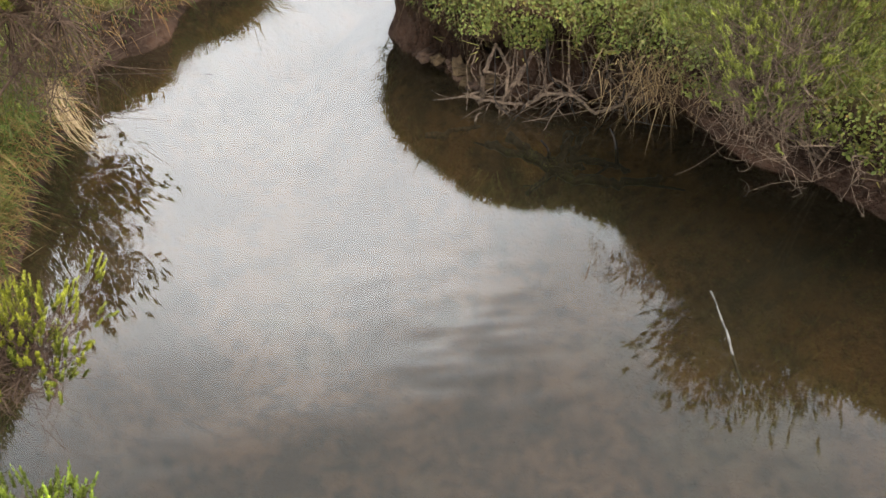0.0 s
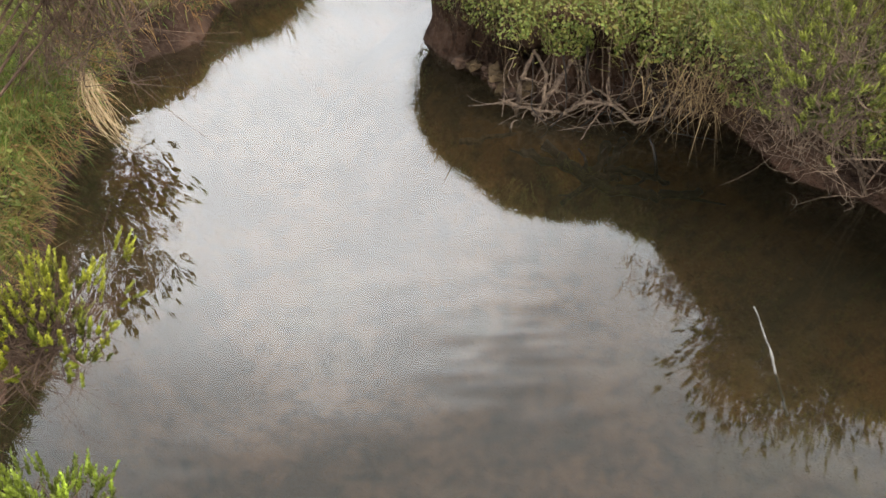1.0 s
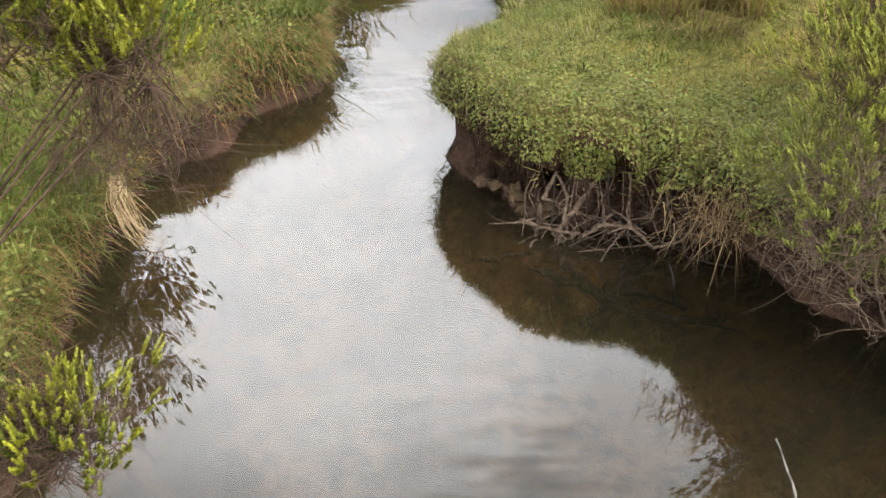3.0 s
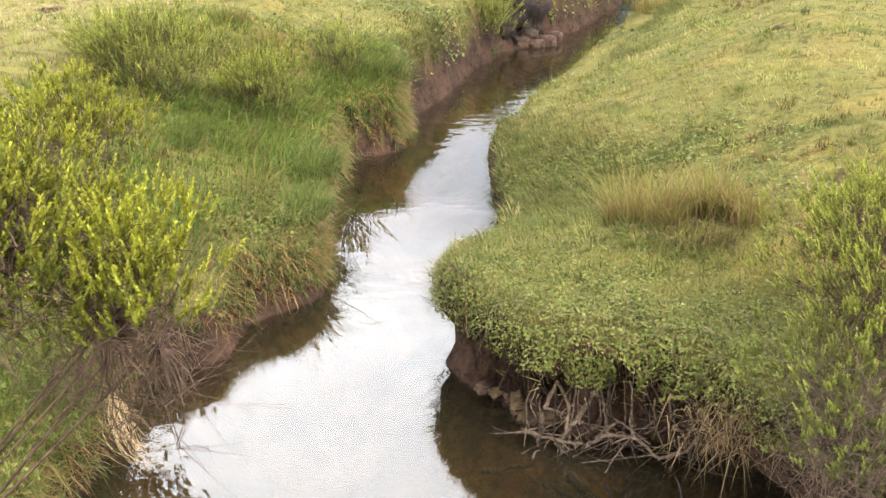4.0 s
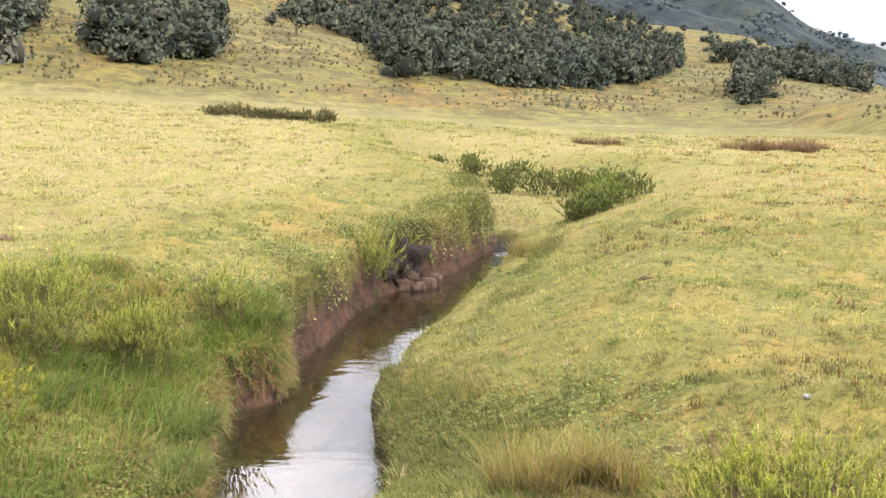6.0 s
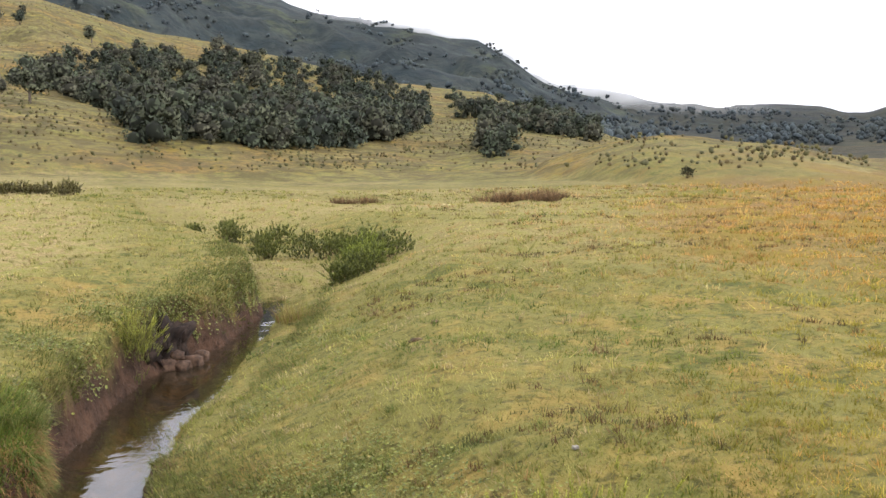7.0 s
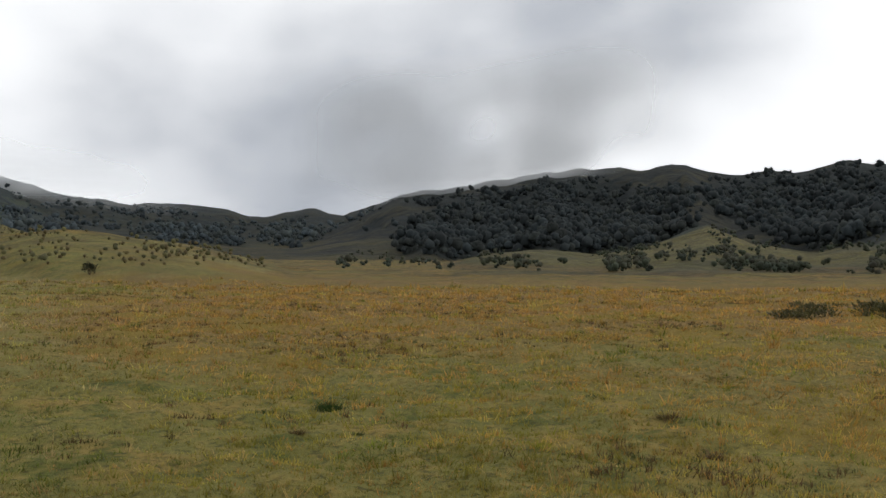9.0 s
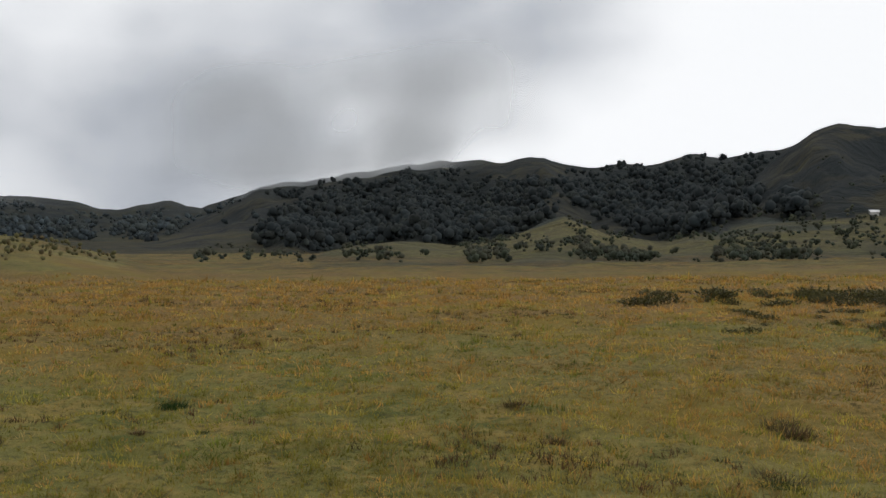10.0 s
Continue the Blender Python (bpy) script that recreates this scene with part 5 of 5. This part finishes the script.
# Near-black lumps: wet clay, with the hollow's shade put into its colour
for k, (x, y, z, a, b, c) in enumerate(((0.72, 12.98, 0.30, 0.12, 0.14, 0.20), (0.90, 13.14, 0.38, 0.13, 0.13, 0.18), (1.06, 13.38, 0.30, 0.12, 0.14, 0.18), (0.60, 12.78, 0.20, 0.10, 0.12, 0.16), (0.80, 13.05, 0.12, 0.12, 0.12, 0.12))):
    lump("clay_block", "wet clay face of the collapsed bank, toned dark for its shaded hollow", (x, y, z), (a, b, c), HOLLOW_CLAY, 90 + k, "clay", "fallen clay blocks", k * 40, 1.1)
lump("stone", "orange-brown stone lying under the shallow water", (1.30, 2.70, -0.22), (0.07, 0.05, 0.04), plain_material("ochre_stone", (0.20, 0.09, 0.02), (0.42, 0.22, 0.06), 20.0), 41)
lump("stone", "flat pale stone lying in the turf", (2.50, 4.92, height(2.50, 4.92) + 0.015), (0.020, 0.016, 0.012), STONE, 42)
for k, (x, y, s) in enumerate(((3.02, 9.2, 0.07), (3.42, 9.72, 0.06), (-3.5, 10.4, 0.12), (-3.7, 9.0, 0.10))):
    lump("mole_hill", "low dark mound of bare earth in the grass", (x, y, height(x, y)), (s, s * 0.7, s * 0.4), EARTH, 50 + k, "mound", "bare earth mounds", k * 70, 0.5)

# ---- bushes along the valley ----
BUSH = [(0.165, 0.18, 0.048), (0.075, 0.09, 0.026)]
for k, (x, y, w, h) in enumerate(((5.5, 22.6, 0.45, 0.36), (5.1, 23.4, 0.40, 0.34), (6.0, 23.6, 0.45, 0.36), (6.6, 22.9, 0.45, 0.40), (7.0, 22.2, 0.42, 0.36), (6.3, 21.6, 0.45, 0.40), (5.8, 20.6, 0.42, 0.38), (5.5, 19.8, 0.36, 0.36), (5.9, 21.2, 0.42, 0.40), (6.8, 23.8, 0.45, 0.40), (4.7, 18.2, 0.22, 0.20), (5.2, 18.7, 0.24, 0.22),
                               (4.6, 26.5, 0.35, 0.26), (4.0, 28.5, 0.35, 0.26), (4.5, 31.0, 0.45, 0.30), (3.4, 32.0, 0.35, 0.24), (5.4, 28.0, 0.40, 0.30), (4.2, 23.6, 0.28, 0.22))):
    z = height(x, y)
    shrub("bush", "rounded dark green bush in the stream gully", (x, y, z), (x, y, z + h * 0.5), (w, w, h), 24, 0.11, 0.042, (0.25, 0.30, 0.055) if k in (5, 6, 7, 8) else (0.20, 0.225, 0.055), (0.10, 0.12, 0.034), 80 + k, 0.03, 22, 0.010, "gully bushes", spread=0.12, fine=False, each=2)
rng = np.random.default_rng(3)
for k in range(11):
    x, y = -6.3 + 0.62 * k + rng.normal(0, 0.2), 50.5 - 0.2 * k + rng.normal(0, 0.5)
    z = height(x, y)
    shrub("bush", "low dull olive bush in a row across the dry pasture", (x, y, z), (x, y, z + 0.12), (rng.uniform(0.25, 0.6), 0.4, rng.uniform(0.10, 0.42)), 14, 0.2, 0.08, (0.17, 0.15, 0.05), (0.085, 0.08, 0.028), 100 + k, 0.05, 10, 0.02, "row of low bushes", spread=0.14, fine=False, each=2)
dark_bush = None
for k in range(120):
    u, v = RNG.random(2)
    band = k % 4 < 3
    az = radians(74.5 + 19 * u ** 0.85 if band else 80 + 13 * u)
    d = 29 + 9 * v if band else 19.5 + 8.5 * v
    x, y = d * math.sin(az), d * math.cos(az)
    s = RNG.uniform(0.55, 1.05) if band else RNG.uniform(0.25, 0.55)
    m = Matrix.Translation((x, y, height(x, y))) @ Matrix.Rotation(RNG.uniform(0, 6.28), 4, "Z")
    if dark_bush is None:
        dark_bush = [shrub("bush", "low dark green bush in the brown grass plain", (0, 0, 0), (0, 0, 0.08), (0.42, 0.38, 0.20), 11, 0.12, 0.07, (0.15, 0.14, 0.042), (0.075, 0.075, 0.025), 130 + j, 0.06, 9, 0.010, "bushes on the plain", spread=0.14, fine=False, each=2) for j in range(3)]
    if k < 3:
        dark_bush[k].matrix_world = m
        dark_bush[k].scale = (s * 1.2, s, s * 0.7)
    else:
        copy_thing(dark_bush[k % 3], m).scale = (s * 1.2, s, s * RNG.uniform(0.45, 0.8))
for k in range(46):
    a, d = RNG.random(), RNG.random()
    x, y = 15.2 + 3.2 * a + 1.6 * d, 37.2 - 2.6 * a + 3.0 * d
    if k >= 36:
        x, y = 10.2 + 0.22 * (k - 36), 40.5
    tussock("rush_clump", "tall clump of dry reddish-brown rushes", (x, y, height(x, y)), 0.28, (0.55 if k < 36 else 0.4) * RNG.uniform(0.5, 1.25), 60, [(0.17, 0.105, 0.055), (0.24, 0.15, 0.075), (0.11, 0.075, 0.04)], 200 + k, "rushes", 0.025, (0.0, 0.3), "rushes")


# ---- woods on the hills ----
def crown(rng, size, clumps, per, tone, inner=0.30):
    """The leaf mass of a broad tree: uneven clumps of small leaf sprays round balls painted darker for the shade
    inside. Gives places, faces, colours and normals.
    """
    heap, way = Heap(), []
    bm = bmesh.new()
    bmesh.ops.create_icosphere(bm, subdivisions=1, radius=1)
    ball, ball_faces = np.array([v.co[:] for v in bm.verts]), [[v.index for v in f.verts] for f in bm.faces]
    bm.free()
    for k in range(clumps):
        a, lift = rng.uniform(0, 6.28), rng.uniform(-0.25, 0.60)
        out = rng.uniform(0.15, 0.62) * (1 - 0.5 * max(lift, 0))
        mid = np.array((math.cos(a) * out, math.sin(a) * out, lift)) * size
        big = size * rng.uniform(0.24, 0.44)
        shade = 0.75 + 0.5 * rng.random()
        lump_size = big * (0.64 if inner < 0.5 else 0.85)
        # inner dims the leaf tone: the shade within the crown, put into colour
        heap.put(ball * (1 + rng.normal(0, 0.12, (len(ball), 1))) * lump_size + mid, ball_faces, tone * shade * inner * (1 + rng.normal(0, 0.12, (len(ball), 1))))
        way.append(ball * 0.8 + [0, 0, 0.4])
        n = rng.normal(0, 1, (per, 3))
        n /= np.linalg.norm(n, axis=1)[:, None]
        at = mid + n * big * rng.uniform(0.70, 1.25, (per, 1)) * [1, 1, 0.9]
        b = np.cross(n + rng.normal(0, 0.8, n.shape), rng.normal(0, 1, n.shape))
        b /= np.linalg.norm(b, axis=1)[:, None]
        g = np.cross(n + rng.normal(0, 0.5, n.shape), b)
        s = size * rng.uniform(0.04, 0.095, (per, 1))
        v = np.stack([at - b * s, at + b * s, at + g * s * 1.5], 1).reshape(-1, 3)
        c = np.repeat(tone * shade * (0.85 + 0.4 * rng.random((per, 1))), 3, axis=0)
        heap.put(v, (np.arange(per)[:, None] * 3 + np.arange(3)).tolist(), c)
        way.append(np.repeat(n * 0.6 + [0, 0, 0.6], 3, axis=0))
    way = np.concatenate(way)
    return np.concatenate(heap.v), heap.f, np.concatenate(heap.c), way / np.linalg.norm(way, axis=1)[:, None]


def place_by_view(n, az0, az1, r0, r1, rule):
    az, r = RNG.uniform(az0, az1, n), np.exp(RNG.uniform(math.log(r0), math.log(r1), n))
    x, y = r * np.sin(np.radians(az)), r * np.cos(np.radians(az))
    z, info = land(x, y)
    el = np.degrees(np.arctan2(z - 2.6, r))
    ok = rule(az, el, info)
    return np.c_[x, y, z][ok]


def woods(name, label, spots, size, kinds, clumps, per, tones, inner=0.30):
    rng = np.random.default_rng(len(spots))
    made = [crown(rng, 1.0, clumps, per, np.array(t), inner) for t in tones for _ in range(kinds)]
    heap, way = Heap(), []
    for p in spots:
        v, f, c, n = made[rng.integers(len(made))]
        s = size * rng.uniform(0.6, 1.4)
        a = rng.uniform(0, 6.28)
        turn = np.array([[math.cos(a), -math.sin(a), 0], [math.sin(a), math.cos(a), 0], [0, 0, 1.0]])
        heap.put(v @ turn.T * s * [1, 1, rng.uniform(0.8, 1.15)] + p + [0, 0, s * 0.35], f, c * rng.uniform(0.7, 1.3))
        way.append(n @ turn.T)
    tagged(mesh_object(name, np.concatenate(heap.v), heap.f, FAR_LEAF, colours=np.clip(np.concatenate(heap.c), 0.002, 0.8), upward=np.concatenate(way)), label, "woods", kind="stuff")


WOOD_LOW = [(-3, 4.6), (-1.1, 4.3), (2.2, 3.0), (4.1, 1.5), (7.4, 1.4), (11.4, 0.8), (15.1, 0.95), (17.7, 1.2), (18.8, 1.5), (20.3, 2.5), (21.5, 3.0)]
WOOD_HIGH = [(-3, 4.4), (-1.3, 5.4), (0.9, 6.2), (5.7, 6.3), (10.6, 6.0), (15.6, 5.1), (19.5, 4.3), (20.5, 2.4), (21.5, 3.0)]


def in_wood(az, el, info):
    lo = np.interp(az, *zip(*WOOD_LOW)) + 0.25 * fbm(az / 1.3, az * 0, 2, 95)
    hi = np.interp(az, *zip(*WOOD_HIGH))
    main = (el > lo) & (el < hi) & (az > -3) & (az < 21.5)
    left = np.hypot((az + 9.6) / 3.4, (el - 3.4) / 1.9) < 1
    lefter = (np.hypot((az + 19) / 3, (el - 4) / 2.4) < 1)
    right = (az > 21.5) & (az < 30) & (np.abs(el - np.interp(az, [21.5, 24, 27, 30], [3.2, 2.7, 2.0, 1.4])) < 0.55)
    tongue = np.hypot((az - 24.2) / 0.7, (el - 0.9) / 0.8) < 1
    return (main | left | lefter | right | tongue) & (info["which"] != 3)


GREY_GREEN = [(0.056, 0.070, 0.043), (0.070, 0.078, 0.048), (0.045, 0.058, 0.041), (0.082, 0.083, 0.056)]
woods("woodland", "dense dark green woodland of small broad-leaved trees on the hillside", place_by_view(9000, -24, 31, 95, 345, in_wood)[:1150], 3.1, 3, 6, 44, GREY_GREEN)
woods("scrub", "scattered low scrub on the grassy hillside", place_by_view(22000, -30, 48, 62, 340, lambda az, el, i: (i["up"] > 0.7) & (i["which"] < 3) & ((i["which"] == 1) | (RNG.random(len(az)) < 0.5)) & (fbm(az / 4, el / 1.2, 3, 97) + RNG.normal(0, 0.25, len(az)) + 0.2 * (az < 12) > 0.05))[:6500], 0.52, 2, 1, 7, [(0.145, 0.112, 0.050), (0.170, 0.135, 0.056), (0.120, 0.112, 0.046), (0.100, 0.098, 0.046)], 0.8)


def on_mountain(az, el, i):
    """Two dense stands on the faces of the range, and thin cover elsewhere."""
    high = np.isin(i["which"], (5, 6)) & (i["r"] < np.where(i["which"] == 5, 800, 420))
    x, y = i["r"] * np.sin(np.radians(az)), i["r"] * np.cos(np.radians(az))
    return high & (el > -0.6) & (forest(az, el, x, y) + RNG.normal(0, 0.16, len(az)) > 0.16)


# The tones of these two forests are blued for distance haze
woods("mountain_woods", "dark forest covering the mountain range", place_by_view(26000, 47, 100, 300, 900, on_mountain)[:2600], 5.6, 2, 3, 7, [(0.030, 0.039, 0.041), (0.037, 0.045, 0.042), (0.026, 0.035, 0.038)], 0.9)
woods("high_forest", "dark forest, tinted blue for haze, on the flanks of the cloud-topped mountain", place_by_view(9000, 0, 52, 430, 1250, lambda az, el, i: np.isin(i["which"], (3, 4)) & (fbm(az / 2.2, el / 0.9, 4, 96) + RNG.normal(0, 0.20, len(az)) > 0.0))[:1700], 5.6, 2, 3, 7, [(0.048, 0.063, 0.070), (0.056, 0.069, 0.068), (0.043, 0.057, 0.065)], 0.95)
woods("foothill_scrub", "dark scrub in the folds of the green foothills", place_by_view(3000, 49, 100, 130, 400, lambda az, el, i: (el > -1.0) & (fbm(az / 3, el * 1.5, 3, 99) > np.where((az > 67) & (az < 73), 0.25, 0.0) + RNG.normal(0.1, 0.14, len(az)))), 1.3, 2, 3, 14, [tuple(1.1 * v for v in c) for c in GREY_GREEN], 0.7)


def far_tree(spot, size, seed):
    rng = np.random.default_rng(seed)
    ob = thing("tree", spot, "single dark broad-leaved tree on the open slope", "tree", "lone trees on the slope")
    trunk = Heap()
    trunk.put(*tube_arrays(curve((0, 0, -0.3), (0, 0, size * 0.9), (size * 0.05, 0, 0), 6), np.linspace(size * 0.08, size * 0.03, 6), 6))
    for k in range(4):
        a = k * 1.6 + rng.random()
        trunk.put(*tube_arrays(curve((0, 0, size * 0.5), (math.cos(a) * size * 0.5, math.sin(a) * size * 0.5, size), (0, 0, -0.05 * size), 4), np.linspace(size * 0.035, size * 0.012, 4), 4))
    trunk.make("trunk", BARK, ob)
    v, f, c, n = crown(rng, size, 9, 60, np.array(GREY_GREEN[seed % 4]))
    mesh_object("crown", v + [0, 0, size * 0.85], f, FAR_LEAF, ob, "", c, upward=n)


for k, spot in enumerate(place_by_view(70, -16, 30, 130, 340, lambda az, el, i: (el > 1.5) & ~in_wood(az, el, i) & (i["which"] == 1))[:26]):
    far_tree(spot, 1.6 + 1.5 * (k % 3) / 2, 300 + k)


def far_dark_bush():
    x, y = 65 * math.sin(radians(35.1)), 65 * math.cos(radians(35.1))
    z = height(x, y)
    shrub("bush", "single dark bush at the foot of the grassy mound", (x, y, z), (x, y, z + 0.30), (0.36, 0.36, 0.34), 18, 0.14, 0.05, (0.03, 0.035, 0.015), (0.016, 0.02, 0.01), 140, 0.03, 12, 0.02)


far_dark_bush()


def farmhouse():
    """A tiny white-roofed house on the foothill, far off."""
    az, d = radians(87.6), 300.0
    x, y = d * math.sin(az), d * math.cos(az)
    ob = thing("house", (x, y, height(x, y) - 0.3), "small distant farmhouse with a bright metal roof among trees", "house")
    white = plain_material("pale_wall_paint", (0.55, 0.53, 0.5), (0.75, 0.74, 0.7), 2.0)
    sheet = plain_material("bright_roof_sheet", (0.7, 0.7, 0.7), (0.85, 0.85, 0.85), 1.0, 0.4)
    v = np.array([(-2.4, -1.6, 0), (2.4, -1.6, 0), (2.4, 1.6, 0), (-2.4, 1.6, 0), (-2.4, -1.6, 2.4), (2.4, -1.6, 2.4), (2.4, 1.6, 2.4), (-2.4, 1.6, 2.4)], float)
    mesh_object("wall", v, [[0, 1, 5, 4], [1, 2, 6, 5], [2, 3, 7, 6], [3, 0, 4, 7]], white, ob)
    top = np.array([(-2.8, -2, 2.3), (2.8, -2, 2.3), (2.8, 0, 3.6), (-2.8, 0, 3.6), (2.8, 2, 2.3), (-2.8, 2, 2.3), (-2.8, -2, 2.2), (2.8, -2, 2.2), (2.8, 0, 3.5), (-2.8, 0, 3.5), (2.8, 2, 2.2), (-2.8, 2, 2.2)], float)
    mesh_object("roof", top, [[0, 1, 2, 3], [3, 2, 4, 5], [6, 9, 8, 7], [9, 11, 10, 8], [0, 6, 7, 1], [5, 4, 10, 11]], sheet, ob)
    ob.rotation_euler = (0, 0, radians(-70))
    ob.scale = (0.5, 0.5, 0.5)


farmhouse()
